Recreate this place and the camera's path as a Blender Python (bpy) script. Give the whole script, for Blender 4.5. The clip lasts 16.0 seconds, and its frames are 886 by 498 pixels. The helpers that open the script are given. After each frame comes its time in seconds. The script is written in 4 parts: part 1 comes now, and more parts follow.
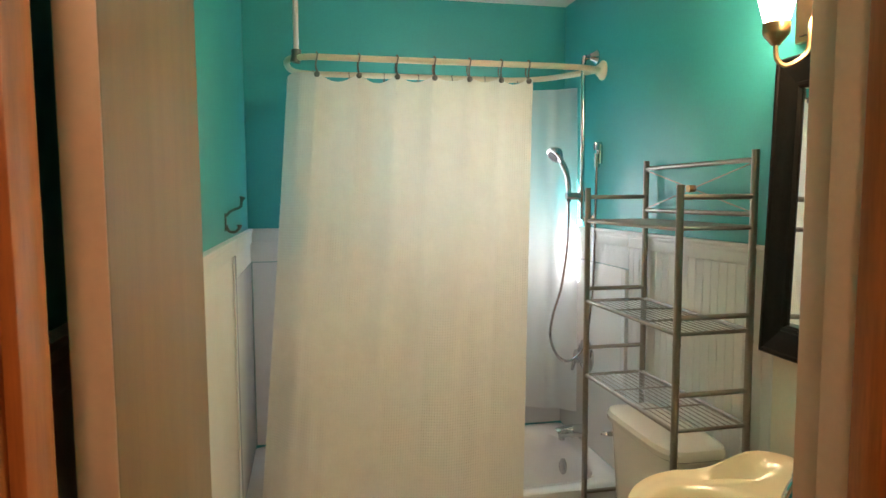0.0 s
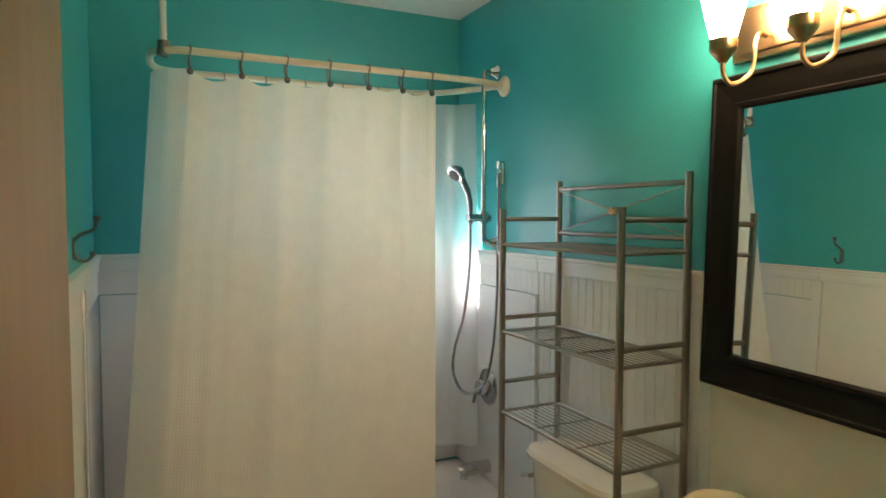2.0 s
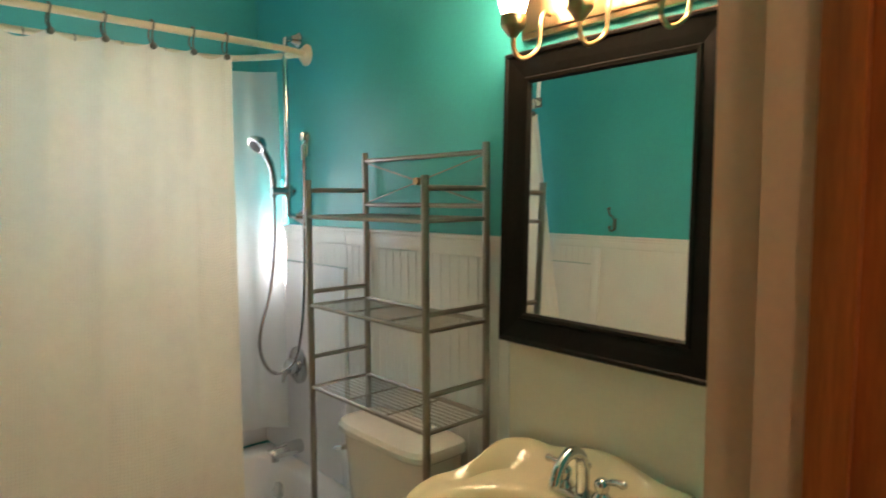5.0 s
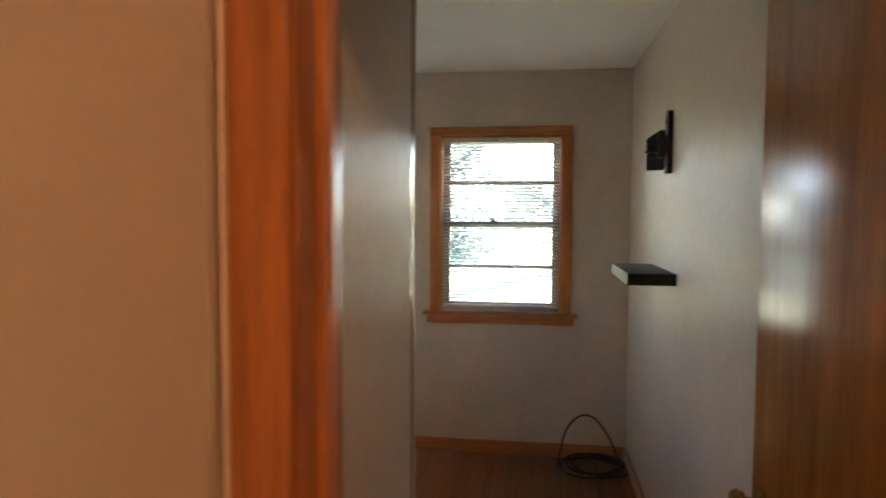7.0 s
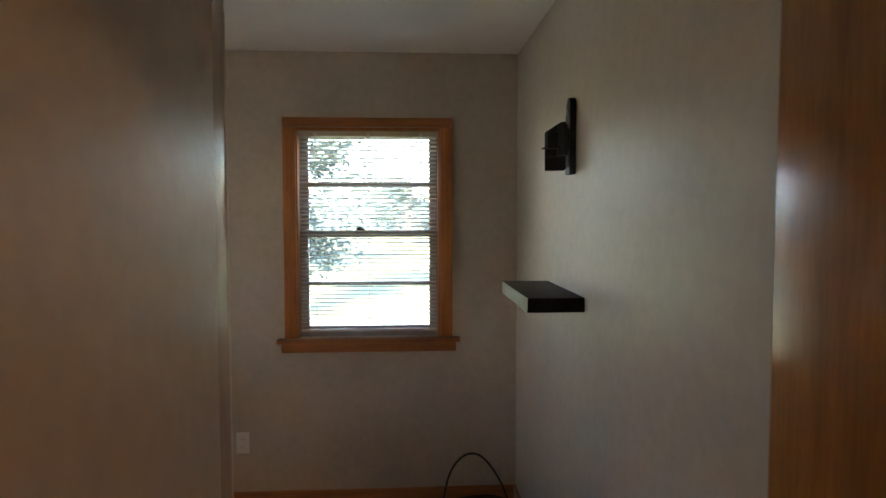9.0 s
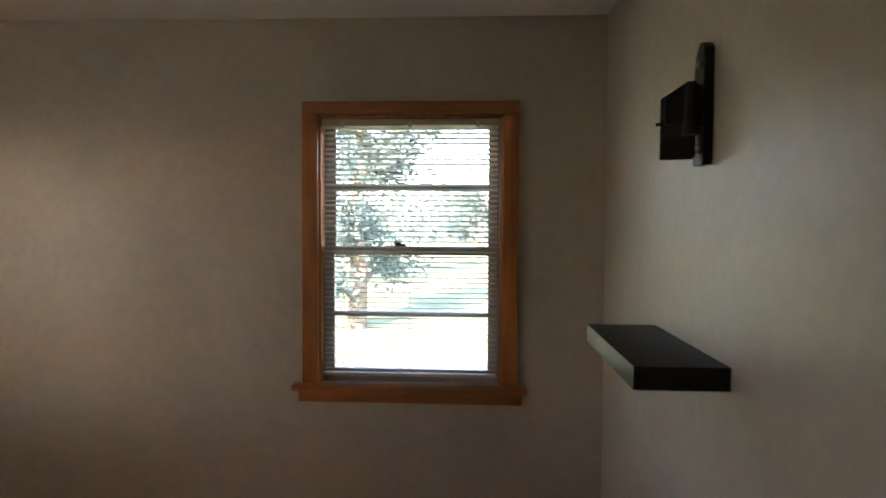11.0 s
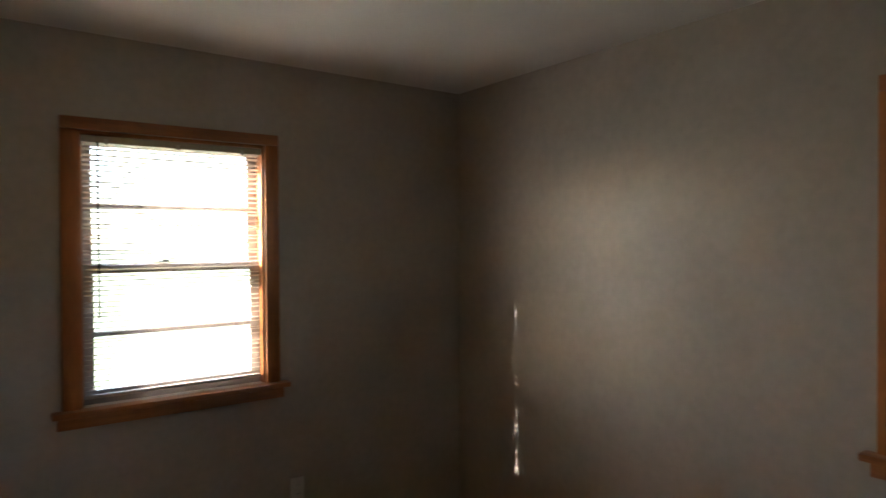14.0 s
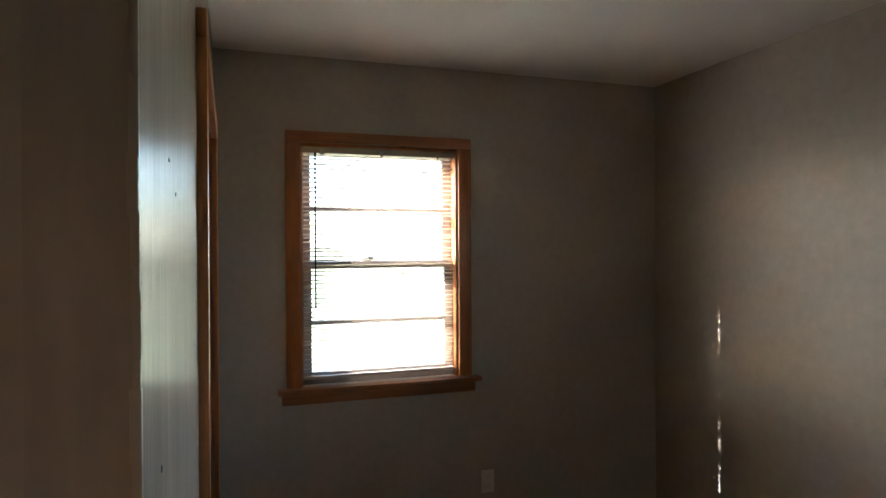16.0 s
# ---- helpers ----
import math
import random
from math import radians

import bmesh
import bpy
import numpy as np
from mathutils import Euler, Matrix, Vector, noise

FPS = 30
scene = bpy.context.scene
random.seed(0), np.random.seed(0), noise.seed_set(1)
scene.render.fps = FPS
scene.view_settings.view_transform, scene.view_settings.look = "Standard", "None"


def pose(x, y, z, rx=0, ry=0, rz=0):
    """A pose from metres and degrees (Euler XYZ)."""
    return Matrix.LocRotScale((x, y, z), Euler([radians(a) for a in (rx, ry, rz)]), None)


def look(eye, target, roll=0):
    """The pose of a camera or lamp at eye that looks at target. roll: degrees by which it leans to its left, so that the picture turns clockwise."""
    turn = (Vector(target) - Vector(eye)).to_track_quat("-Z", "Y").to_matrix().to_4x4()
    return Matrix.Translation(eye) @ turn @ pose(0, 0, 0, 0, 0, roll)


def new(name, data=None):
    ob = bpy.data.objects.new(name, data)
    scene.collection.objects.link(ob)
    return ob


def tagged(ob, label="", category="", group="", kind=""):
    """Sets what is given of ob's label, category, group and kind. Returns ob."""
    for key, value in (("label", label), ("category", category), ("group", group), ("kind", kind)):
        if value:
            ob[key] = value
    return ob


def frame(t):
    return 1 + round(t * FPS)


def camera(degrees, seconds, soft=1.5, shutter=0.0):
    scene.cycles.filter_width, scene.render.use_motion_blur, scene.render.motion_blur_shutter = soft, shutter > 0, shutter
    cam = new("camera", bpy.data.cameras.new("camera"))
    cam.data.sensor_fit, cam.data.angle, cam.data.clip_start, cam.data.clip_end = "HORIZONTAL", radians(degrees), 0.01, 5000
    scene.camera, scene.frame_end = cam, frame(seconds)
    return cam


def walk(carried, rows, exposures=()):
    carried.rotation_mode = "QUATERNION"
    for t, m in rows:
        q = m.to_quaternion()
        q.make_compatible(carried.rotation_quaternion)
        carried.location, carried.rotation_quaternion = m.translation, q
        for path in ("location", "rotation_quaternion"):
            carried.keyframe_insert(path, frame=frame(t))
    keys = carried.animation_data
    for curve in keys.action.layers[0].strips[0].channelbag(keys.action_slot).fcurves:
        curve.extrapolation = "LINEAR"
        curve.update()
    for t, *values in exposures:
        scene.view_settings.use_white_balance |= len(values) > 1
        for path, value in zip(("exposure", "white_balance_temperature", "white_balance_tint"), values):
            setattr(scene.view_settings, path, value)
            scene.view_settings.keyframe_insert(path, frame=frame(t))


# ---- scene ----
cam = camera(69.8, 16.0, soft=1.5, shutter=0.5)
PATH = [
    (0, (0.094, 0.162, 1.517), (0.501, 2.113, 1.352), -0.3),
    (0.5, (0.09, 0.242, 1.513), (0.564, 2.181, 1.379), -0.4),
    (1, (0.085, 0.349, 1.519), (0.631, 2.272, 1.44), 0.2),
    (1.5, (0.044, 0.425, 1.524), (0.734, 2.301, 1.444), 0.5),
    (2, (-0.015, 0.465, 1.522), (0.836, 2.271, 1.418), 0.1),
    (2.5, (-0.03, 0.482, 1.489), (0.897, 2.235, 1.232), -0.0),
    (3, (-0.029, 0.508, 1.447), (0.982, 2.18, 1.019), -0.7),
    (3.2, (-0.026, 0.515, 1.433), (1.037, 2.152, 0.997), -0.8),
    (5.3, (0.022, 0.465, 1.49), (1.463, 1.848, 1.382), 0.0),
    (5.5, (0.053, 0.458, 1.483), (1.586, 1.738, 1.388), 0.3),
    (6, (0.136, 0.401, 1.483), (1.917, 1.305, 1.402), 0.3),
    (6.5, (0.224, 0.339, 1.528), (2.145, 0.885, 1.421), 0.2),
    (7, (0.416, 0.28, 1.552), (2.393, 0.563, 1.438), 0.3),
    (7.5, (0.53, 0.262, 1.562), (2.522, 0.399, 1.441), 1.0),
    (8, (0.721, 0.284, 1.56), (2.717, 0.265, 1.442), 0.4),
    (8.2, (0.78, 0.307, 1.568), (2.774, 0.198, 1.466), 0.0),
    (10.3, (1.565, 0.256, 1.595), (3.558, 0.13, 1.48), -0.1),
    (10.5, (1.649, 0.24, 1.593), (3.645, 0.16, 1.498), 0.1),
    (11, (1.836, 0.211, 1.592), (3.832, 0.32, 1.514), 0.3),
    (11.5, (2.016, 0.228, 1.583), (4.009, 0.391, 1.586), 0.3),
    (12, (2.119, 0.207, 1.599), (4.081, 0.592, 1.582), -0.8),
    (12.5, (2.18, 0.178, 1.579), (3.983, 1.044, 1.589), -0.4),
    (13, (2.221, 0.166, 1.593), (3.811, 1.379, 1.555), -0.4),
    (13.5, (2.216, 0.146, 1.598), (3.577, 1.611, 1.558), -0.7),
    (14, (2.195, 0.155, 1.593), (3.38, 1.766, 1.565), -0.3),
    (14.5, (2.222, 0.155, 1.596), (3.191, 1.905, 1.573), -0.3),
    (15, (2.193, 0.149, 1.589), (2.998, 1.979, 1.55), -0.3),
    (15.5, (2.205, 0.128, 1.577), (2.88, 2.011, 1.545), -0.5),
    (16, (2.217, 0.117, 1.566), (2.858, 2.011, 1.556), -0.3),
]

EXPOSURES = [(0, 3.65, 6400, 22), (0.5, 3.35, 6400, 22), (1.5, 3.2, 6400, 20), (2.2, 3.3, 6400, 20), (3, 3.65, 6500, 22), (5.3, 3.4, 6450, 22), (6.3, 3.85, 6900, 22), (7, 4.75, 6450, 16), (7.6, 4.75, 6300, 15), (8.2, 4.5, 6100, 13),
             (10.3, 3.9, 6500, 16), (11.2, 3.85, 6500, 16), (12, 3.75, 6500, 19), (13, 3.88, 6450, 18), (14, 3.8, 5900, 12), (16, 3.85, 5700, 10)]
walk(cam, [(t, look(*p)) for t, *p in PATH], EXPOSURES)

# ---- world, sun, large lights ----
SUN_WAY = Vector((1.26, -0.497, -0.64)).normalized()
world = bpy.data.worlds.new("world")
scene.world = world
world.use_nodes = True
wn = world.node_tree
sky = wn.nodes.new("ShaderNodeTexSky")
sky.sky_type, sky.sun_disc = "NISHITA", False
sky.sun_elevation = math.asin(-SUN_WAY.z)
sky.sun_rotation = math.atan2(-SUN_WAY.x, -SUN_WAY.y)
wn.links.new(sky.outputs[0], wn.nodes["Background"].inputs[0])
wn.nodes["Background"].inputs[1].default_value = 0.15
sun = new("sun", bpy.data.lights.new("sun", "SUN"))
sun.data.energy, sun.data.angle, sun.data.color = 4.5, radians(0.5), (1.0, 0.95, 0.86)
sun.matrix_world = look((0, 0, 0), SUN_WAY)


day = new("bath_window_daylight", bpy.data.lights.new("bath_window_daylight", "AREA"))
day.data.shape, day.data.size, day.data.size_y = "RECTANGLE", 0.60, 0.58
day.data.energy, day.data.color = 0.26, (0.72, 0.86, 1.0)
day.matrix_world = look((0.60, 3.235, 1.62), (0.60, 2.0, 1.45))

# ---- materials ----
def mat(name, color, rough=0.5, metal=0.0, vary=0.08, scale=6.0, fine=90.0, bump=0.05, bump_scale=120.0, spec=0.5,
        stretch=(1, 1, 1), random_tone=0.0, trans=0.0, coat=0.0, sub=0.0, distance=0.002):
    m = bpy.data.materials.new(name)
    m.use_nodes = True
    nt = m.node_tree
    p = nt.nodes["Principled BSDF"]
    p.inputs["Roughness"].default_value, p.inputs["Metallic"].default_value = rough, metal
    p.inputs["Specular IOR Level"].default_value = spec
    p.inputs["Coat Weight"].default_value = coat
    p.inputs["Coat Roughness"].default_value = 0.12
    tc = nt.nodes.new("ShaderNodeTexCoord")
    mp = nt.nodes.new("ShaderNodeMapping")
    mp.inputs["Scale"].default_value = stretch
    nt.links.new(tc.outputs["Object"], mp.inputs[0])
    tone = None
    for s, k in ((scale, vary), (fine, vary * 0.6)):
        n = nt.nodes.new("ShaderNodeTexNoise")
        n.inputs["Scale"].default_value, n.inputs["Detail"].default_value = s, 5
        nt.links.new(mp.outputs[0], n.inputs["Vector"])
        r = nt.nodes.new("ShaderNodeMapRange")
        r.inputs["From Min"].default_value, r.inputs["From Max"].default_value = 0.3, 0.7
        r.inputs["To Min"].default_value, r.inputs["To Max"].default_value = 1 - k, 1 + k
        nt.links.new(n.outputs["Fac"], r.inputs["Value"])
        if tone is None:
            tone = r.outputs[0]
        else:
            mu = nt.nodes.new("ShaderNodeMath")
            mu.operation = "MULTIPLY"
            nt.links.new(tone, mu.inputs[0])
            nt.links.new(r.outputs[0], mu.inputs[1])
            tone = mu.outputs[0]
    if random_tone:
        oi = nt.nodes.new("ShaderNodeObjectInfo")
        r = nt.nodes.new("ShaderNodeMapRange")
        r.inputs["To Min"].default_value, r.inputs["To Max"].default_value = 1 - random_tone, 1 + random_tone
        nt.links.new(oi.outputs["Random"], r.inputs["Value"])
        mu = nt.nodes.new("ShaderNodeMath")
        mu.operation = "MULTIPLY"
        nt.links.new(tone, mu.inputs[0])
        nt.links.new(r.outputs[0], mu.inputs[1])
        tone = mu.outputs[0]
    vm = nt.nodes.new("ShaderNodeVectorMath")
    vm.operation = "SCALE"
    vm.inputs[0].default_value = color
    nt.links.new(tone, vm.inputs["Scale"])
    nt.links.new(vm.outputs[0], p.inputs["Base Color"])
    if bump:
        n = nt.nodes.new("ShaderNodeTexNoise")
        n.inputs["Scale"].default_value, n.inputs["Detail"].default_value = bump_scale, 4
        nt.links.new(mp.outputs[0], n.inputs["Vector"])
        b = nt.nodes.new("ShaderNodeBump")
        b.inputs["Strength"].default_value, b.inputs["Distance"].default_value = bump, distance
        nt.links.new(n.outputs["Fac"], b.inputs["Height"])
        nt.links.new(b.outputs[0], p.inputs["Normal"])
    if trans:
        t = nt.nodes.new("ShaderNodeBsdfTranslucent")
        t.inputs[0].default_value = (*color, 1)
        mx = nt.nodes.new("ShaderNodeMixShader")
        mx.inputs[0].default_value = trans
        nt.links.new(p.outputs[0], mx.inputs[1])
        nt.links.new(t.outputs[0], mx.inputs[2])
        nt.links.new(mx.outputs[0], nt.nodes["Material Output"].inputs[0])
    return m


TEAL = mat("teal_wall_paint", (0.042, 0.385, 0.40), 0.31, vary=0.05, scale=2.5, bump=0.12, bump_scale=55)
# trim white turned cream: the vanity lamp's warm light, put into the paint
LAMPLIT_PANEL = mat("lamplit_panel_paint", (0.80, 0.75, 0.63), 0.35, vary=0.03, bump=0.05)
WHITE_TRIM = mat("white_trim_paint", (0.78, 0.78, 0.76), 0.3, vary=0.03, bump=0.04)
TAUPE = mat("taupe_wall_paint", (0.46, 0.40, 0.33), 0.42, vary=0.09, scale=1.8, fine=25, bump=0.35, bump_scale=30, distance=0.004)
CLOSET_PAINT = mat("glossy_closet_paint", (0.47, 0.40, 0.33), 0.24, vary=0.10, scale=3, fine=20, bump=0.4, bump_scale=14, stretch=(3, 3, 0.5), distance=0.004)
BEIGE = mat("beige_hall_paint", (0.49, 0.39, 0.29), 0.5, vary=0.05, scale=2.5, bump=0.12, bump_scale=60)
CEILING = mat("white_ceiling_paint", (0.84, 0.80, 0.75), 0.8, vary=0.03, scale=3, bump=0.2, bump_scale=80)
OAK = mat("orange_stained_wood", (0.40, 0.142, 0.038), 0.38, vary=0.25, scale=5, fine=45, bump=0.06, bump_scale=60, stretch=(8, 8, 0.6), coat=0.06)
OAK_H = mat("stained_wood_crosswise", (0.36, 0.135, 0.045), 0.3, vary=0.22, scale=5, fine=45, bump=0.06, bump_scale=60, stretch=(8, 0.6, 8), coat=0.3)
OAK_X = mat("stained_wood_lengthwise", (0.36, 0.135, 0.045), 0.3, vary=0.22, scale=5, fine=45, bump=0.06, bump_scale=60, stretch=(0.6, 8, 8), coat=0.3)
# the orange stain darkened: shade on the bedroom jambs, put into their colour
OAK_SHADED = mat("shaded_jamb_wood", (0.22, 0.075, 0.022), 0.36, vary=0.25, scale=5, fine=45, bump=0.06, bump_scale=60, stretch=(8, 8, 0.6), coat=0.06)
DOOR_WOOD = mat("glossy_door_veneer", (0.45, 0.21, 0.058), 0.2, vary=0.22, scale=3, fine=30, bump=0.05, bump_scale=40, stretch=(7, 7, 0.5), coat=0.15)
TAN_DOOR = mat("tan_door_veneer", (0.22, 0.13, 0.055), 0.4, vary=0.12, scale=3, fine=40, bump=0.05, stretch=(6, 6, 0.5))
PINK_PAINT = mat("cream_door_paint", (0.78, 0.61, 0.47), 0.35, vary=0.05, scale=4, bump=0.08)
FLOOR_WOOD = mat("red_brown_floorboard", (0.23, 0.075, 0.025), 0.3, vary=0.25, scale=4, fine=60, bump=0.08, stretch=(0.7, 10, 10), random_tone=0.22, coat=0.25)
TILE = mat("pale_floor_tile", (0.55, 0.53, 0.5), 0.35, vary=0.06, random_tone=0.05)
GROUT = mat("grey_grout", (0.3, 0.29, 0.27), 0.9, vary=0.1)
CURTAIN = mat("ivory_waffle_cotton", (0.80, 0.76, 0.66), 0.9, vary=0.03, scale=20, bump=0.0, trans=0.28, spec=0.1)
LINER = mat("white_liner_plastic", (0.82, 0.86, 0.88), 0.35, vary=0.03, scale=8, bump=0.05, trans=0.6)
ACRYLIC = mat("white_tub_acrylic", (0.80, 0.81, 0.82), 0.16, vary=0.02, bump=0.02, coat=0.3)
PORCELAIN = mat("glazed_porcelain", (0.78, 0.755, 0.69), 0.1, vary=0.02, bump=0.0, coat=0.5)
BISQUE = mat("bisque_glazed_porcelain", (0.78, 0.675, 0.47), 0.1, vary=0.02, bump=0.0, coat=0.5)
CHROME = mat("chrome", (0.56, 0.565, 0.57), 0.12, 1.0, vary=0.02, bump=0.0)
NICKEL = mat("satin_nickel_tube", (0.34, 0.31, 0.27), 0.3, 1.0, vary=0.06, bump=0.03)
PEWTER = mat("dark_pewter", (0.20, 0.18, 0.16), 0.35, 1.0, vary=0.1, bump=0.05)
BRONZE = mat("brushed_bronze", (0.42, 0.28, 0.15), 0.3, 1.0, vary=0.08, bump=0.04)
BLACK_FRAME = mat("black_lacquered_wood", (0.008, 0.007, 0.006), 0.45, spec=0.12, vary=0.3, bump=0.06, bump_scale=50)
BLACK_SHELF = mat("black_shelf_laminate", (0.010, 0.009, 0.008), 0.42, spec=0.25, vary=0.2, bump=0.08)
BLACK_STEEL = mat("black_powder_coated_steel", (0.010, 0.010, 0.011), 0.45, 0.0, spec=0.3, vary=0.2, bump=0.08)
BLACK_RUBBER = mat("black_cable_rubber", (0.012, 0.011, 0.010), 0.5, vary=0.2, bump=0.04)
BLIND = mat("cream_aluminium_slat", (0.56, 0.49, 0.39), 0.45, vary=0.04, bump=0.0, trans=0.03)
PLASTIC = mat("white_switch_plastic", (0.75, 0.72, 0.66), 0.35, vary=0.02, bump=0.0)
PAPER = mat("white_tissue_paper", (0.82, 0.80, 0.76), 0.95, vary=0.03, bump=0.3, bump_scale=60)
BRASS = mat("aged_brass", (0.55, 0.36, 0.12), 0.25, 1.0, vary=0.1, bump=0.03)
# brown-grey imitates how the sashes look against the glare behind them
SASH = mat("backlit_sash_paint", (0.33, 0.28, 0.25), 0.4, vary=0.05, bump=0.05)
DARK = mat("dark_void", (0.02, 0.02, 0.02), 0.9, vary=0.1)
GRASS = mat("sunlit_lawn", (0.16, 0.165, 0.075), 0.9, vary=0.3, scale=0.6, fine=8, bump=0.3, bump_scale=20)
LEAF = mat("green_leaf", (0.085, 0.118, 0.11), 0.6, vary=0.3, scale=2, fine=20, bump=0.0, trans=0.4)
BARK = mat("grey_brown_bark", (0.13, 0.10, 0.075), 0.9, vary=0.3, scale=5, bump=0.5, bump_scale=20)


def plain_node_mat(name, kind, **inputs):
    m = bpy.data.materials.new(name)
    m.use_nodes = True
    nt = m.node_tree
    sh = nt.nodes.new(kind)
    for k, v in inputs.items():
        sh.inputs[k.replace("_", " ")].default_value = v
    nt.links.new(sh.outputs[0], nt.nodes["Material Output"].inputs[0])
    return m


GLASS = plain_node_mat("window_glass", "ShaderNodeBsdfGlass", Roughness=0.0, IOR=1.02)
MIRROR = mat("silvered_mirror", (0.86, 0.88, 0.87), 0.01, 1.0, vary=0.0, bump=0.0)
SHADE = plain_node_mat("lit_frosted_glass", "ShaderNodeEmission", Color=(1.0, 0.70, 0.38, 1), Strength=5.4)
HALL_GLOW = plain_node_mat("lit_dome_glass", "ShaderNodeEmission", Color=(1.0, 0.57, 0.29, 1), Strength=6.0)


# ---- mesh helpers ----
def box(bm, x0, x1, y0, y1, z0, z1, bevel=0.0):
    r = bmesh.ops.create_cube(bm, size=1.0, matrix=Matrix.Translation(((x0 + x1) / 2, (y0 + y1) / 2, (z0 + z1) / 2))
                              @ Matrix.Diagonal((abs(x1 - x0), abs(y1 - y0), abs(z1 - z0), 1)))
    if bevel:
        es = list({e for v in r["verts"] for e in v.link_edges})
        bmesh.ops.bevel(bm, geom=es, offset=bevel, segments=2, affect="EDGES", profile=0.6)
    return bm


def cyl(bm, a, b, r, r2=None, seg=14):
    a, b = Vector(a), Vector(b)
    q = (b - a).to_track_quat("Z", "Y").to_matrix().to_4x4()
    bmesh.ops.create_cone(bm, cap_ends=True, segments=seg, radius1=r, radius2=r if r2 is None else r2, depth=(b - a).length,
                          matrix=Matrix.Translation((a + b) / 2) @ q)
    return bm


def tube(bm, pts, r, seg=10, closed=False):
    """A round tube swept along points."""
    pts = [Vector(p) for p in pts]
    n = len(pts)
    rings, ref = [], None
    for i, p in enumerate(pts):
        if closed:
            d = pts[(i + 1) % n] - pts[i - 1]
        else:
            d = pts[min(i + 1, n - 1)] - pts[max(i - 1, 0)]
        d.normalize()
        if ref is None:
            ref = Vector((0, 0, 1)) if abs(d.z) < 0.9 else Vector((1, 0, 0))
        u = (ref - d * ref.dot(d)).normalized()
        ref = u
        w = d.cross(u)
        rad = r[i] if isinstance(r, (list, tuple)) else r
        rings.append([bm.verts.new(p + (u * math.cos(2 * math.pi * k / seg) + w * math.sin(2 * math.pi * k / seg)) * rad) for k in range(seg)])
    for i in range(n if closed else n - 1):
        a, b = rings[i], rings[(i + 1) % n]
        for k in range(seg):
            bm.faces.new((a[k], a[(k + 1) % seg], b[(k + 1) % seg], b[k]))
    if not closed:
        bm.faces.new(rings[0][::-1])
        bm.faces.new(rings[-1])
    return bm


def lathe(bm, profile, m=Matrix(), seg=28, sx=1.0, sy=1.0):
    """A profile of (radius, height) turned about z."""
    rings = []
    for r, z in profile:
        rings.append([bm.verts.new(m @ Vector((sx * r * math.cos(2 * math.pi * k / seg), sy * r * math.sin(2 * math.pi * k / seg), z))) for k in range(seg)])
    for a, b in zip(rings, rings[1:]):
        for k in range(seg):
            bm.faces.new((a[k], a[(k + 1) % seg], b[(k + 1) % seg], b[k]))
    bm.faces.new(rings[0][::-1])
    bm.faces.new(rings[-1])
    return bm


def smooth_curve(pts, steps=10):
    """Points along a Catmull-Rom curve."""
    p = [Vector(pts[0])] + [Vector(q) for q in pts] + [Vector(pts[-1])]
    out = []
    for i in range(1, len(p) - 2):
        for s in range(steps):
            t = s / steps
            a, b, c, d = p[i - 1], p[i], p[i + 1], p[i + 2]
            out.append(0.5 * (2 * b + (c - a) * t + (2 * a - 5 * b + 4 * c - d) * t * t + (3 * b - a - 3 * c + d) * t ** 3))
    out.append(p[-2])
    return out


def mesh_of(bm, name, material, smooth=False):
    bmesh.ops.recalc_face_normals(bm, faces=bm.faces)
    me = bpy.data.meshes.new(name)
    bm.to_mesh(me)
    bm.free()
    me.materials.append(material)
    if smooth:
        me.polygons.foreach_set("use_smooth", [True] * len(me.polygons))
        me.set_sharp_from_angle(angle=radians(38))
    return me


def part(name, bm, material, parent, label="", smooth=True):
    ob = new(name, mesh_of(bm, name, material, smooth))
    if parent is not None:
        ob.parent = parent
        ob.matrix_parent_inverse = parent.matrix_basis.inverted()
    if label:
        ob["label"] = label
    return ob


def thing(name, at, label, category, group=""):
    ob = new(name)
    ob.empty_display_size = 0.05
    ob.location = at
    return tagged(ob, label, category, group)


def setting(name, bm, material, label, category="", smooth=False):
    return tagged(part(name, bm, material, None, smooth=smooth), label, category, kind="structure")


def wall_with_hole(axis, a0, a1, u0, u1, z0, z1, hole=None):
    """A wall slab: thick from a0 to a1 along axis, long from u0 to u1, with an opening (u, u, z, z)."""
    bm = bmesh.new()

    def slab(p0, p1, q0, q1):
        if p1 - p0 > 1e-4 and q1 - q0 > 1e-4:
            box(bm, a0, a1, p0, p1, q0, q1) if axis == "x" else box(bm, p0, p1, a0, a1, q0, q1)
    if hole:
        h0, h1, k0, k1 = hole
        slab(u0, h0, z0, z1)
        slab(h1, u1, z0, z1)
        slab(h0, h1, z0, k0)
        slab(h0, h1, k1, z1)
    else:
        slab(u0, u1, z0, z1)
    return bm


# ---- large structure ----
H = 2.44
BW, BE, BN, BS = -0.185, 1.345, 3.178, 0.74        # bathroom
HN, HE = 0.605, 1.01                               # hall faces
RS, RE, RN, RW = -0.308, 4.465, 3.082, 1.14         # bedroom
CX, CY = 2.157, 0.608                                # closet corner
DB = (-0.127, 0.623, 0.0, 2.05)                     # bathroom doorway, rough
DR = (-0.255, 0.524, 0.0, 2.05)                    # bedroom doorway, rough
W1 = (0.105, 0.882, 0.92, 2.045)
W2 = (2.524, 3.303, 0.92, 2.045)
setting("wall_bath_west", wall_with_hole("x", BW - 0.12, BW, BS - 0.07, BN + 0.12, 0, H), TEAL, "glossy teal painted bathroom wall beside the door", "wall")
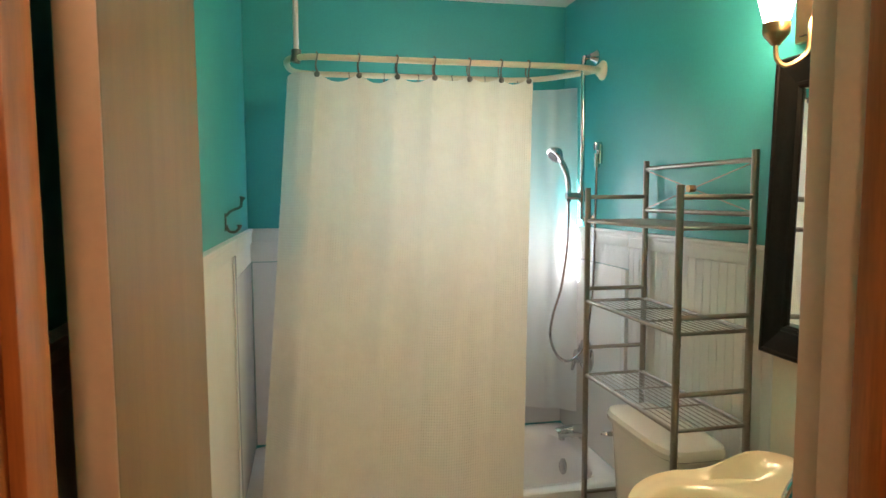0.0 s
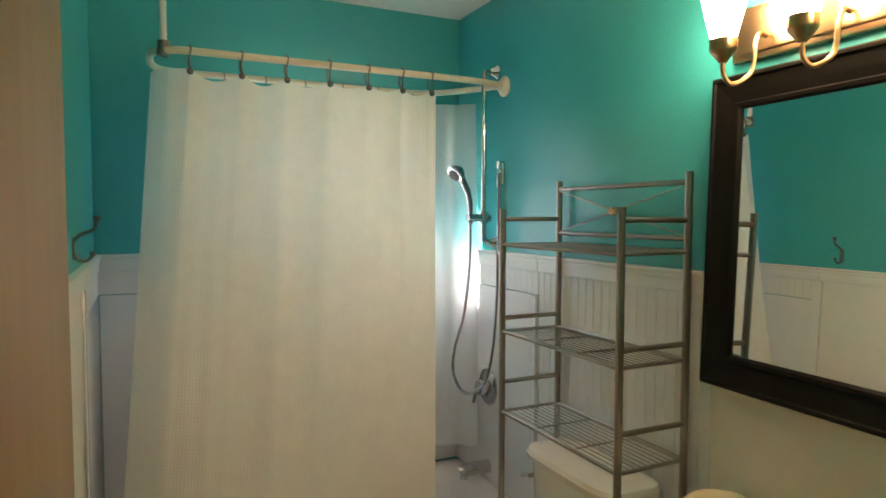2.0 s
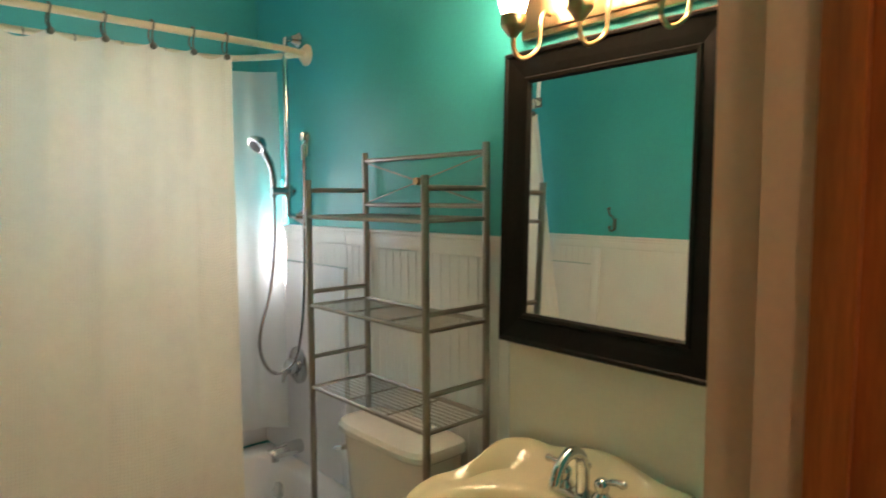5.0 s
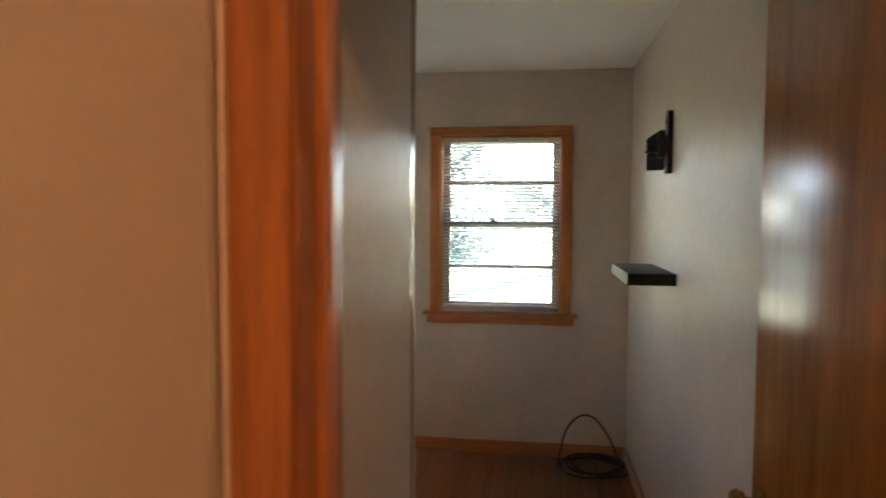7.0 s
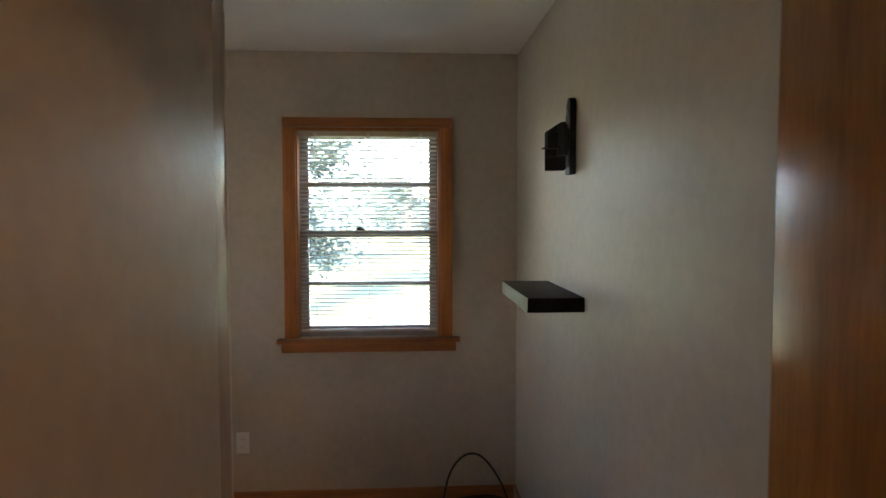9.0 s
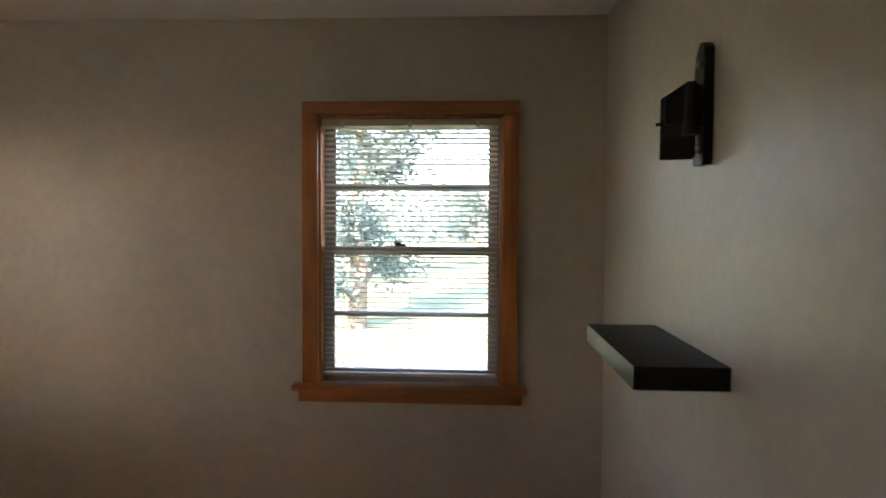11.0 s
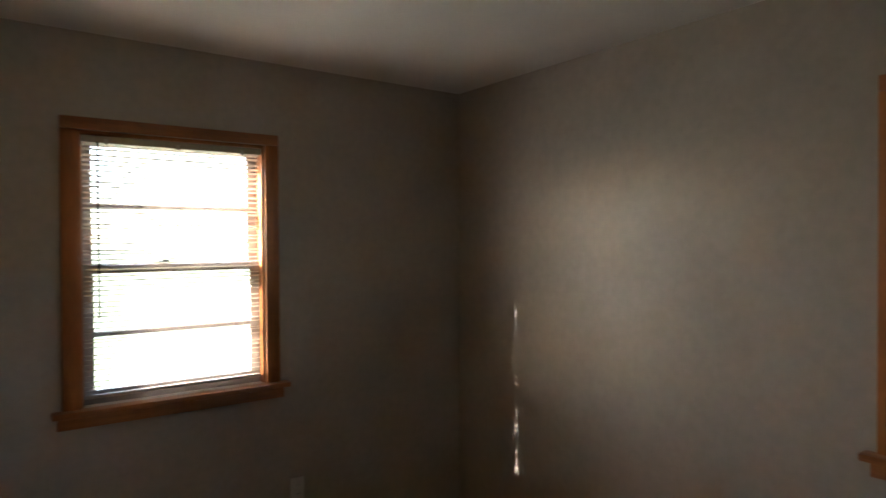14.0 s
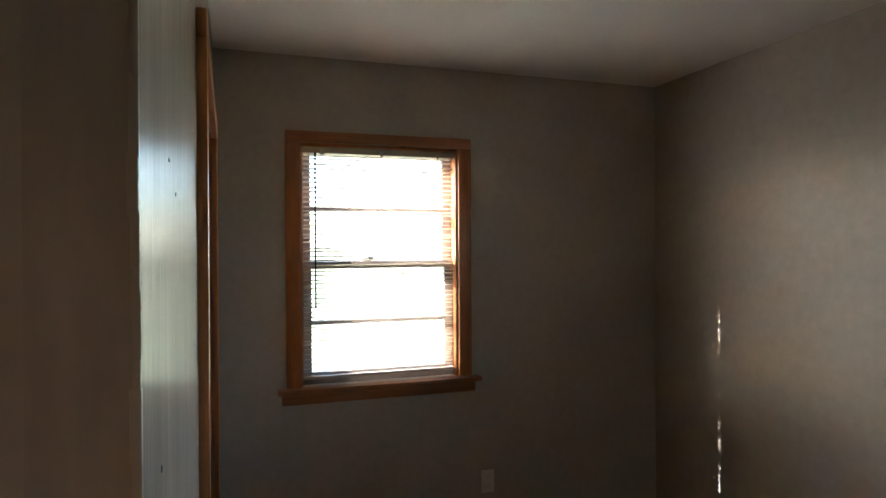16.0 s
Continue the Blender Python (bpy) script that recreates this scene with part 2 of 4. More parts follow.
setting("wall_bath_north", wall_with_hole("y", BN, BN + 0.12, BW, BE, 0, H, (0.25, 0.95, 1.28, 1.96)), TEAL, "teal painted bathroom wall behind the tub", "wall")
setting("wall_bath_east", wall_with_hole("x", BE, BE + 0.10, BS - 0.07, BN + 0.12, 0, H), TEAL, "teal painted bathroom wall with mirror and lamp", "wall")
setting("wall_bath_south", wall_with_hole("y", BS - 0.068, BS, BW, BE, 0, H, DB), TEAL, "teal painted bathroom wall round the doorway", "wall")
setting("wall_hall_north", wall_with_hole("y", HN, BS - 0.07, -1.4, HE, 0, H, DB), BEIGE, "beige painted hall wall round the bathroom doorway", "wall")
setting("wall_hall_east", wall_with_hole("x", HE, 1.072, -1.0, HN + 0.065, 0, H, DR), BEIGE, "beige painted hall wall round the bedroom doorway", "wall")
setting("wall_hall_south", wall_with_hole("y", -1.12, -1.0, -1.4, HE, 0, H), BEIGE, "beige painted hall wall", "wall")
setting("wall_hall_west", wall_with_hole("x", -1.52, -1.4, -1.12, HN + 0.065, 0, H), BEIGE, "beige painted hall end wall", "wall")
setting("wall_room_west", wall_with_hole("x", 1.074, RW, RS, CY, 0, H, DR), TAUPE, "taupe painted bedroom wall round the doorway", "wall")
setting("wall_room_south", wall_with_hole("y", RS - 0.12, RS, 1.074, RE + 0.12, 0, H), TAUPE, "glossy taupe bedroom wall with shelf and bracket", "wall")
setting("wall_room_east", wall_with_hole("x", RE, RE + 0.12, RS, RN + 0.12, 0, H, W1), TAUPE, "taupe bedroom wall round the first window", "wall")
setting("wall_room_north", wall_with_hole("y", RN, RN + 0.12, 1.46, RE, 0, H, W2), TAUPE, "taupe bedroom wall round the second window", "wall")
setting("wall_closet_south", wall_with_hole("y", CY, CY + 0.07, RW - 0.066, CX - 0.07, 0, H), TAUPE, "glossy taupe closet side wall", "wall")
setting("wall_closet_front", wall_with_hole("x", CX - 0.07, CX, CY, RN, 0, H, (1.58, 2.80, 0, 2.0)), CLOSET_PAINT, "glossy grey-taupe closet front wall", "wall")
for nm, slabs in (("ceiling_bath", [(BW - 0.06, BE + 0.1, BS - 0.068, BN + 0.06)]), ("ceiling_hall", [(-1.46, 1.072, -1.06, BS - 0.07)]),
                  ("ceiling_room", [(1.074, RE + 0.06, RS - 0.06, CY + 0.05), (1.455, RE + 0.06, CY + 0.0502, RN + 0.06)])):
    bm = bmesh.new()
    for x0, x1, y0, y1 in slabs:
        box(bm, x0, x1, y0, y1, H, H + 0.1)
    setting(nm, bm, CEILING, "matt white painted ceiling", "ceiling")
floor_hall = setting("floor_hall", box(bmesh.new(), -1.4, 1.14, -1.0, BS, -0.1, -0.004), DARK, "dark brown hall floor", "floor")
floor_bath = setting("floor_bath", box(bmesh.new(), BW, BE, BS, BN, -0.1, -0.006), GROUT, "pale tiled bathroom floor", "floor")
floor_room = setting("floor_room", box(bmesh.new(), RW, RE, RS, RN, -0.1, -0.012), DARK, "red-brown polished floorboards", "floor")
# roof slab over the whole house keeps the sky out of the cavities
setting("roof_slab", box(bmesh.new(), -1.6, RE + 0.13, -1.3, RN + 0.125, H + 0.11, H + 0.25), DARK, "plain roof slab over the rooms", "roof")

# ---- door frames ----
def casing(bm, axis, face, out, u0, u1, z1, w=0.06, d=0.018, legs=(True, True)):
    """Trim boards round an opening on one wall face."""
    lo, hi = min(face, face + out * d), max(face, face + out * d)

    def b(p0, p1, q0, q1):
        box(bm, lo, hi, p0, p1, q0, q1, 0.004) if axis == "x" else box(bm, p0, p1, lo, hi, q0, q1, 0.004)
    if legs[0]:
        b(u0 - w, u0, 0.0, z1)
    if legs[1]:
        b(u1, u1 + w, 0.0, z1)
    b(u0 - w * legs[0], u1 + w * legs[1], z1 + 0.0005, z1 + w)


def door_frame(name, axis, a0, a1, u0, u1, zt, stop, label, jamb=OAK):
    """Jamb boards lining an opening from a0 to a1, with a stop strip, and casings on both faces."""
    fr = thing(name, ((a0 + a1) / 2, (u0 + u1) / 2, 0) if axis == "x" else ((u0 + u1) / 2, (a0 + a1) / 2, 0), label, "door frame")
    fr["kind"] = "structure"

    def b(p0, p1, q0, q1, c0=a0, c1=a1):
        bm = bmesh.new()
        return box(bm, c0, c1, p0, p1, q0, q1, 0.002) if axis == "x" else box(bm, p0, p1, c0, c1, q0, q1, 0.002)
    t = 0.019
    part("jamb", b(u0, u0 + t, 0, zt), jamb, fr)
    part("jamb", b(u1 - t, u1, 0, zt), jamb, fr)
    part("head_jamb", b(u0, u1, zt + 0.0004, zt + t), OAK, fr)
    s0, s1 = stop
    part("stop", b(u0 + t, u0 + t + 0.011, 0, zt - 0.012, s0, s1), OAK, fr)
    part("stop", b(u1 - t - 0.011, u1 - t, 0, zt - 0.012, s0, s1), OAK, fr)
    part("head_stop", b(u0 + t, u1 - t, zt - 0.011, zt, s0, s1), OAK, fr)
    return fr


fb = door_frame("door_frame_bath", "y", HN - 0.006, 0.705, -0.127, 0.623, 2.03, (0.625, 0.66), "orange-stained wooden door frame of the bathroom")
bm = bmesh.new()
casing(bm, "y", HN, -1, -0.120, 0.611, 2.03, w=0.068)
part("casing", bm, OAK, fb)
bm = bmesh.new()
box(bm, 0.6005, 0.6036, 0.6606, 0.7055, 0, 2.017, 0.001)
box(bm, 0.6185, 0.6227, 0.7056, BS + 0.0178, 0, 2.03, 0.001)
box(bm, 0.6231, 0.70, BS, BS + 0.018, 0, 2.03, 0.003)
box(bm, -0.108, 0.70, BS, BS + 0.018, 2.031, 2.09, 0.003)
part("painted_casing", bm, PINK_PAINT, fb, "cream painted casing on the bathroom side")
# jambs get the darkened tone in place of shade; stops and casings don't
fr = door_frame("door_frame_room", "x", HE - 0.006, RW + 0.006, -0.255, 0.524, 2.03, (1.05, 1.09), "orange-stained wooden door frame of the bedroom", OAK_SHADED)
bm = bmesh.new()
casing(bm, "x", HE, -1, -0.247, 0.515, 2.03, w=0.058)
part("casing", bm, OAK, fr)
bm = bmesh.new()
casing(bm, "x", RW, 1, -0.247, 0.515, 2.03, w=0.058)
part("casing", bm, OAK, fr)
part("paint_edge", box(bmesh.new(), HE - 0.013, HE, 0.5735, 0.583, 0, 2.088, 0.002), PINK_PAINT, fr, "cream paint line along the casing")
fc = door_frame("door_frame_closet", "x", CX - 0.074, CX + 0.004, 1.561, 2.819, 2.0, (CX - 0.06, CX - 0.045), "stained wooden frame of the closet")
bm = bmesh.new()
casing(bm, "x", CX, 1, 1.575, 2.805, 2.0, w=0.06, d=0.022)
part("casing", bm, OAK, fc)

# ---- doors ----
def knob(parent, at, way, metal=BRASS):
    m = Matrix.Translation(at) @ Vector(way).to_track_quat("Z", "Y").to_matrix().to_4x4()
    k = part("door_knob", lathe(bmesh.new(), [(0.030, 0.0), (0.030, 0.004), (0.012, 0.010), (0.011, 0.032), (0.022, 0.038), (0.0275, 0.050), (0.024, 0.062), (0.008, 0.067)], m), metal, parent, "round aged brass knob")
    return k


d1 = thing("door_bath", (-0.11, 0.735, 0), "tan brown bathroom door swung wide open inwards", "door")
m = Matrix.Translation((-0.114, 0.762, 0)) @ Matrix.Rotation(radians(2.3), 4, "Z")
bm = box(bmesh.new(), 0, 0.035, 0, 0.66, 0.012, 2.02, 0.002)
bm.transform(m)
part("leaf", bm, TAN_DOOR, d1)
bm = box(bmesh.new(), 0.0005, 0.0345, -0.0025, -0.0002, 0.012, 2.02, 0.0008)
bm.transform(m)
part("painted_edge", bm, PINK_PAINT, d1, "cream painted hinge edge")
knob(d1, m @ Vector((0.035, 0.60, 0.87)), (1, 0, 0))
for z in (0.25, 1.05, 1.8):
    bm = cyl(bmesh.new(), (-0.118, 0.752, z - 0.045), (-0.118, 0.752, z + 0.045), 0.006, seg=10)
    part("hinge", bm, BRASS, d1, "brass butt hinge")
d2 = thing("door_room", (1.16, -0.235, 0), "glossy brown wood-veneer bedroom door standing open", "door")
a, b = Vector((1.155, -0.230)), Vector((1.898, -0.213))
m = Matrix.Translation((a.x, a.y, 0)) @ Matrix.Rotation(math.atan2(b.y - a.y, b.x - a.x), 4, "Z")
L = (b - a).length
bm = box(bmesh.new(), 0, L, -0.036, 0, 0.012, 2.02, 0.002)
bm.transform(m)
part("leaf", bm, DOOR_WOOD, d2)
knob(d2, m @ Vector((L - 0.062, 0, 0.93)), (0, 1, 0))
for z in (0.25, 1.05, 1.8):
    part("hinge", cyl(bmesh.new(), (1.150, -0.229, z - 0.045), (1.150, -0.229, z + 0.045), 0.006, seg=10), BRASS, d2, "brass butt hinge")
for i, (y0, y1) in enumerate(((1.583, 2.188), (2.192, 2.797))):
    d = thing("closet_door", (CX - 0.03, (y0 + y1) / 2, 0), "plain stained wooden closet door, shut", "door", "closet doors")
    part("leaf", box(bmesh.new(), CX - 0.042, CX - 0.008, y0, y1, 0.012, 1.985, 0.002), DOOR_WOOD, d)
    part("pull", box(bmesh.new(), CX - 0.008, CX + 0.006, y0 + 0.05, y0 + 0.075, 0.95, 1.09, 0.003), BLACK_STEEL, d, "black metal pull")


# ---- windows ----
def window(name, m, u0, u1, z0, z1, lock, label):
    """A double-hung window in a wall opening, built with u along the wall, v out of the room and z up."""
    w = thing(name, m @ Vector(((u0 + u1) / 2, 0, z0)), label, "window")
    w["kind"] = "structure"

    def p(nm, boxes, material, lab="", parent=None):
        bm = bmesh.new()
        for bx in boxes:
            box(bm, *bx[:6], bx[6] if len(bx) > 6 else 0.002)
        bm.transform(m)
        return part(nm, bm, material, parent or w, lab)
    cw = 0.06
    wood = OAK_H if abs(m[0][0]) < 0.5 else OAK_X
    p("casing", [(u0 - cw, u0 + 0.006, -0.020, 0, z0, z1, 0.004)], OAK, "orange-brown stained casing board")
    p("casing", [(u1 - 0.006, u1 + cw, -0.020, 0, z0, z1, 0.004)], OAK, "orange-brown stained casing board")
    p("head_casing", [(u0 - cw, u1 + cw, -0.020, 0, z1 + 0.0004, z1 + 0.05, 0.004)], wood)
    p("window_sill", [(u0 - cw - 0.04, u1 + cw + 0.04, -0.055, 0.05, z0 - 0.024, z0 - 0.0004, 0.006)], wood)
    p("apron", [(u0 - cw - 0.02, u1 + cw + 0.02, -0.016, 0, z0 - 0.078, z0 - 0.0245, 0.004)], wood)
    p("window_frame", [(u0, u0 + 0.015, 0, 0.118, z0, z1), (u1 - 0.015, u1, 0, 0.118, z0, z1), (u0 + 0.015, u1 - 0.015, 0, 0.118, z1 - 0.015, z1)], OAK)
    zm = 1.478
    for nm, s0, s1, v0, v1 in (("lower_sash", z0, zm + 0.018, 0.045, 0.075), ("upper_sash", zm - 0.018, z1 - 0.015, 0.078, 0.108)):
        zc = (s0 + s1) / 2
        s = p(nm, [(u0 + 0.015, u0 + 0.062, v0, v1, s0, s1), (u1 - 0.062, u1 - 0.015, v0, v1, s0, s1),
                   (u0 + 0.062, u1 - 0.062, v0, v1, s0, s0 + (0.055 if nm[0] == "l" else 0.036)), (u0 + 0.062, u1 - 0.062, v0, v1, s1 - 0.036, s1),
                   (u0 + 0.062, u1 - 0.062, v0 + 0.004, v1 - 0.004, zc - 0.011, zc + 0.011)], SASH)
        g = p("pane", [(u0 + 0.06, u1 - 0.06, (v0 + v1) / 2 - 0.002, (v0 + v1) / 2 + 0.002, s0 + 0.034, s1 - 0.034, 0)], GLASS, "clear window glass", s)
        g.visible_shadow = False
    um = (u0 + u1) / 2 + lock
    p("sash_lock", [(um - 0.022, um + 0.022, 0.048, 0.070, zm + 0.0185, zm + 0.030, 0.003), (um - 0.004, um + 0.026, 0.040, 0.052, zm + 0.026, zm + 0.036, 0.002)], BLACK_STEEL, "dark metal sash lock")
    return w


def blind(m, u0, u1, z0, z1, tilt, label, short=0.006, slip=0.001):
    """A lowered mini-blind: head rail, slats, bottom rail, ladder cords, wand."""
    w = thing("window_blind", m @ Vector(((u0 + u1) / 2, 0.02, z1)), label, "blind", "mini-blinds in the windows")

    def p(nm, bx, material, lab="", bevel=0.002):
        bm = box(bmesh.new(), *bx, bevel)
        bm.transform(m)
        return part(nm, bm, material, w, lab)
    p("head_rail", (u0, u1, 0.004, 0.032, z1 - 0.028, z1), BLIND)
    p("bottom_rail", (u0 + 0.004, u1 - 0.004, 0.008, 0.030, z0, z0 + 0.014), BLIND)
    bm = bmesh.new()
    half, slot = 0.0125, u0 + 0.88 * (u1 - u0)
    rows = []
    for f in (-1, -0.6, -0.18, 0.18, 0.6, 1):
        rows.append([bm.verts.new((u, f * half, 0.0022 * (1 - f * f))) for u in (u0 + 0.006, slot - 0.012, slot + 0.012, u1 - short)])
    for k, (r0, r1) in enumerate(zip(rows, rows[1:])):
        for q in range(3):
            if (k, q) != (2, 1):
                bm.faces.new((r0[q], r0[q + 1], r1[q + 1], r1[q]))
    bm.transform(Matrix.Rotation(radians(tilt), 4, "X"))
    me = mesh_of(bm, "slat", BLIND, True)
    z = z0 + 0.03
    pitch = 0.0215
    while z < z1 - 0.034:
        s = new("slat", me)
        s.parent = w
        s.matrix_parent_inverse = w.matrix_basis.inverted()
        s.matrix_basis = m @ Matrix.Translation((random.uniform(-slip, slip), 0.019, z)) @ Matrix.Rotation(radians(random.uniform(-0.12, 0.12)), 4, "Y") @ Matrix.Rotation(radians(random.uniform(-2, 2)), 4, "X")
        z += pitch
    for f in (0.12, 0.5, 0.88):
        u = u0 + f * (u1 - u0)
        for v in (0.0065, 0.0315):
            bm = cyl(bmesh.new(), (u, v, z0 + 0.01), (u, v, z1 - 0.02), 0.0007, seg=5)
            bm.transform(m)
            part("ladder_cord", bm, BLIND, w)
        p("cord_clip", (u - 0.008, u + 0.008, 0.000, 0.004, z1 - 0.036, z1 - 0.012), PLASTIC, "white cord clip")
    return w


M1 = Matrix(((0, 1, 0, RE), (1, 0, 0, 0), (0, 0, 1, 0), (0, 0, 0, 1)))
M2 = Matrix(((1, 0, 0, 0), (0, 1, 0, RN), (0, 0, 1, 0), (0, 0, 0, 1)))
window("window_1", M1, *W1, 0.045, "double-hung window with orange-brown wooden casing")
window("window_2", M2, *W2, -0.058, "double-hung window with brown casing, glaring with sun")
blind(M1, W1[0] + 0.018, W1[1] - 0.018, 0.95, 2.027, -16, "cream mini-blind lowered in the first window, slats open")
b2 = blind(M2, W2[0] + 0.018, W2[1] - 0.018, 0.95, 2.027, -16, "cream mini-blind lowered in the sunny window, slats open", 0.006, 0.001)
bm = cyl(bmesh.new(), (W2[0] + 0.075, RN - 0.004, 1.28), (W2[0] + 0.075, RN - 0.004, 2.0), 0.004, seg=8)
part("tilt_wand", bm, DARK, b2, "thin dark tilt wand")

# ---- bathroom: wainscot, tub, surround ----
WZ = 1.375
SUR = 1.22


def beadboard(name, axis, face, out, u0, u1, z0, z1, label, boards=True, paint=WHITE_TRIM):
    """Narrow tongue-and-groove boards with a capped rail over them."""
    w = thing(name, (face, (u0 + u1) / 2, 0) if axis == "x" else ((u0 + u1) / 2, face, 0), label, "wainscot")
    w["kind"] = "structure"
    pitch = 0.0415
    n = max(1, int(round((u1 - u0) / pitch)))
    pitch = (u1 - u0) / n
    bm = box(bmesh.new(), 0, 0.011, 0.0007, pitch - 0.0007, z0, z1 - 0.0632, 0)
    es = [e for e in bm.edges if abs(e.verts[0].co.z - e.verts[1].co.z) > 0.1 and e.verts[0].co.x > 0.005]
    bmesh.ops.bevel(bm, geom=es, offset=0.0022, segments=2, affect="EDGES")
    me = mesh_of(bm, "board", WHITE_TRIM)
    for i in range(n if boards else 0):
        b = new("board", me)
        b.parent = w
        b.matrix_parent_inverse = w.matrix_basis.inverted()
        if axis == "x":
            b.matrix_basis = Matrix.Translation((face, u0 + i * pitch, 0)) if out > 0 else Matrix.Translation((face, u0 + (i + 1) * pitch, 0)) @ Matrix.Rotation(math.pi, 4, "Z")
        else:
            b.matrix_basis = Matrix.Translation((u0 + (i + 1) * pitch if out > 0 else u0 + i * pitch, face, 0)) @ Matrix.Rotation(math.pi / 2 if out > 0 else -math.pi / 2, 4, "Z")
    lo, hi = min(face, face + out * 0.0095), max(face, face + out * 0.0095)
    bm = bmesh.new()
    box(bm, lo, hi, u0, u1, z0, z1 - 0.0634) if axis == "x" else box(bm, u0, u1, lo, hi, z0, z1 - 0.0634)
    part("backing", bm, paint, w)
    for nm, d, q0, q1 in (("rail", 0.018, z1 - 0.063, z1 - 0.0125), ("rail_cap", 0.026, z1 - 0.012, z1), ("rail_cove", 0.021, z1 - 0.026, z1 - 0.0122)):
        lo, hi = min(face, face + out * d), max(face, face + out * d)
        bm = bmesh.new()
        box(bm, lo, hi, u0, u1, q0, q1, 0.004) if axis == "x" else box(bm, u0, u1, lo, hi, q0, q1, 0.004)
        part(nm, bm, WHITE_TRIM, w)
    return w


beadboard("wainscot_east", "x", BE, -1, 1.6605, 2.478, 0, WZ, "white painted beadboard wainscot with a moulded cap rail")
beadboard("wainscot_east_plain", "x", BE, -1, BS + 0.02, 1.66, 0, WZ, "smooth wainscot panel behind the sink, warm lamplight put into its cream-white", False, LAMPLIT_PANEL)
beadboard("wainscot_east_tub", "x", BE, -1, 2.479, BN - 0.036, SUR + 0.003, WZ, "white beadboard band over the tub surround")
beadboard("wainscot_west", "x", BW, 1, BS + 0.02, 2.478, 0, WZ, "smooth white painted wainscot under the coat hook", False)
beadboard("wainscot_west_tub", "x", BW, 1, 2.479, BN - 0.036, SUR + 0.003, WZ, "white beadboard band over the tub surround")
bm = box(bmesh.new(), BW, BE, BN - 0.012, BN, SUR + 0.003, WZ - 0.0634)
w = thing("wainscot_north", (0.58, BN, 0), "white painted panel band behind the tub", "wainscot")
w["kind"] = "structure"
part("panel", bm, WHITE_TRIM, w)
part("rail", box(bmesh.new(), BW, BE, BN - 0.018, BN, WZ - 0.063, WZ - 0.0125, 0.004), WHITE_TRIM, w)
part("rail_cap", box(bmesh.new(), BW, BE, BN - 0.026, BN, WZ - 0.012, WZ, 0.004), WHITE_TRIM, w)

tub = thing("bathtub", (0.58, 2.79, 0), "white glossy built-in bathtub behind the curtain", "bathtub")
bm = bmesh.new()
TX, TY, ta, tb = 0.58, 2.797, (BE - BW) / 2 - 0.001, 0.365


def rounded(a, b, r, z, n=40):
    out = []
    for k in range(n):
        t = 2 * math.pi * k / n
        c, s = math.cos(t), math.sin(t)
        e = 2.0 / r
        out.append(bm.verts.new((TX + a * math.copysign(abs(c) ** e, c), TY + b * math.copysign(abs(s) ** e, s), z)))
    return out


rings = [rounded(ta, tb - 0.01, 40, 0.0), rounded(ta, tb, 40, 0.33), rounded(ta - 0.003, tb - 0.003, 40, 0.352), rounded(ta - 0.012, tb - 0.014, 30, 0.36),
         rounded(ta - 0.075, tb - 0.06, 8, 0.358), rounded(ta - 0.092, tb - 0.075, 7, 0.345), rounded(ta - 0.11, tb - 0.095, 6, 0.28), rounded(ta - 0.17, tb - 0.13, 5, 0.10), rounded(ta - 0.22, tb - 0.17, 4, 0.075)]
for r0, r1 in zip(rings, rings[1:]):
    for k in range(len(r0)):
        bm.faces.new((r0[k], r0[(k + 1) % 40], r1[(k + 1) % 40], r1[k]))
bm.faces.new(rings[-1])
bm.faces.new(rings[0][::-1])
part("tub_shell", bm, ACRYLIC, tub)
m = Matrix.Translation((BE - 0.122, 2.85, 0.262)) @ Vector((-1, 0, 0.12)).to_track_quat("Z", "Y").to_matrix().to_4x4()
part("overflow_plate", lathe(bmesh.new(), [(0.036, 0.0), (0.036, 0.006), (0.028, 0.012), (0.006, 0.013)], m), CHROME, tub, "round chrome overflow plate")

sur = thing("tub_surround", (0.58, 3.1, 0.42), "glossy white acrylic panels round the tub", "surround")
part("back_panel", box(bmesh.new(), BW + 0.014, BE - 0.014, BN - 0.014, BN, 0.361, SUR, 0.003), ACRYLIC, sur)
bm = box(bmesh.new(), BE - 0.014, BE, 2.48, BN, 0.361, SUR, 0.003)
box(bm, BE - 0.024, BE - 0.0142, 2.48, 2.515, 0.361, SUR, 0.004)
part("end_panel", bm, ACRYLIC, sur)
bm = box(bmesh.new(), BW, BW + 0.0115, 2.4795, BN, 0.361, SUR, 0.001)
box(bm, BW + 0.0118, BW + 0.018, 2.458, 2.51, 0.361, WZ - 0.064, 0.002)
part("end_panel", bm, ACRYLIC, sur)

# ---- shower fittings ----
SY = 2.852
tf = thing("tub_faucet", (BE, SY, 0.58), "chrome tub spout with a round valve plate", "faucet")
bm = tube(bmesh.new(), smooth_curve([(BE - 0.014, SY, 0.428), (BE - 0.08, SY, 0.428), (BE - 0.138, SY, 0.425), (BE - 0.150, SY, 0.421)], 6), [0.029] * 8 + [0.027] * 8 + [0.026, 0.025, 0.021], 16)
cyl(bm, (BE - 0.134, SY, 0.424), (BE - 0.134, SY, 0.392), 0.016)
part("spout", bm, CHROME, tf)
mv = Matrix.Translation((BE - 0.0145, SY, 0.78)) @ Vector((-1, 0, 0)).to_track_quat("Z", "Y").to_matrix().to_4x4()
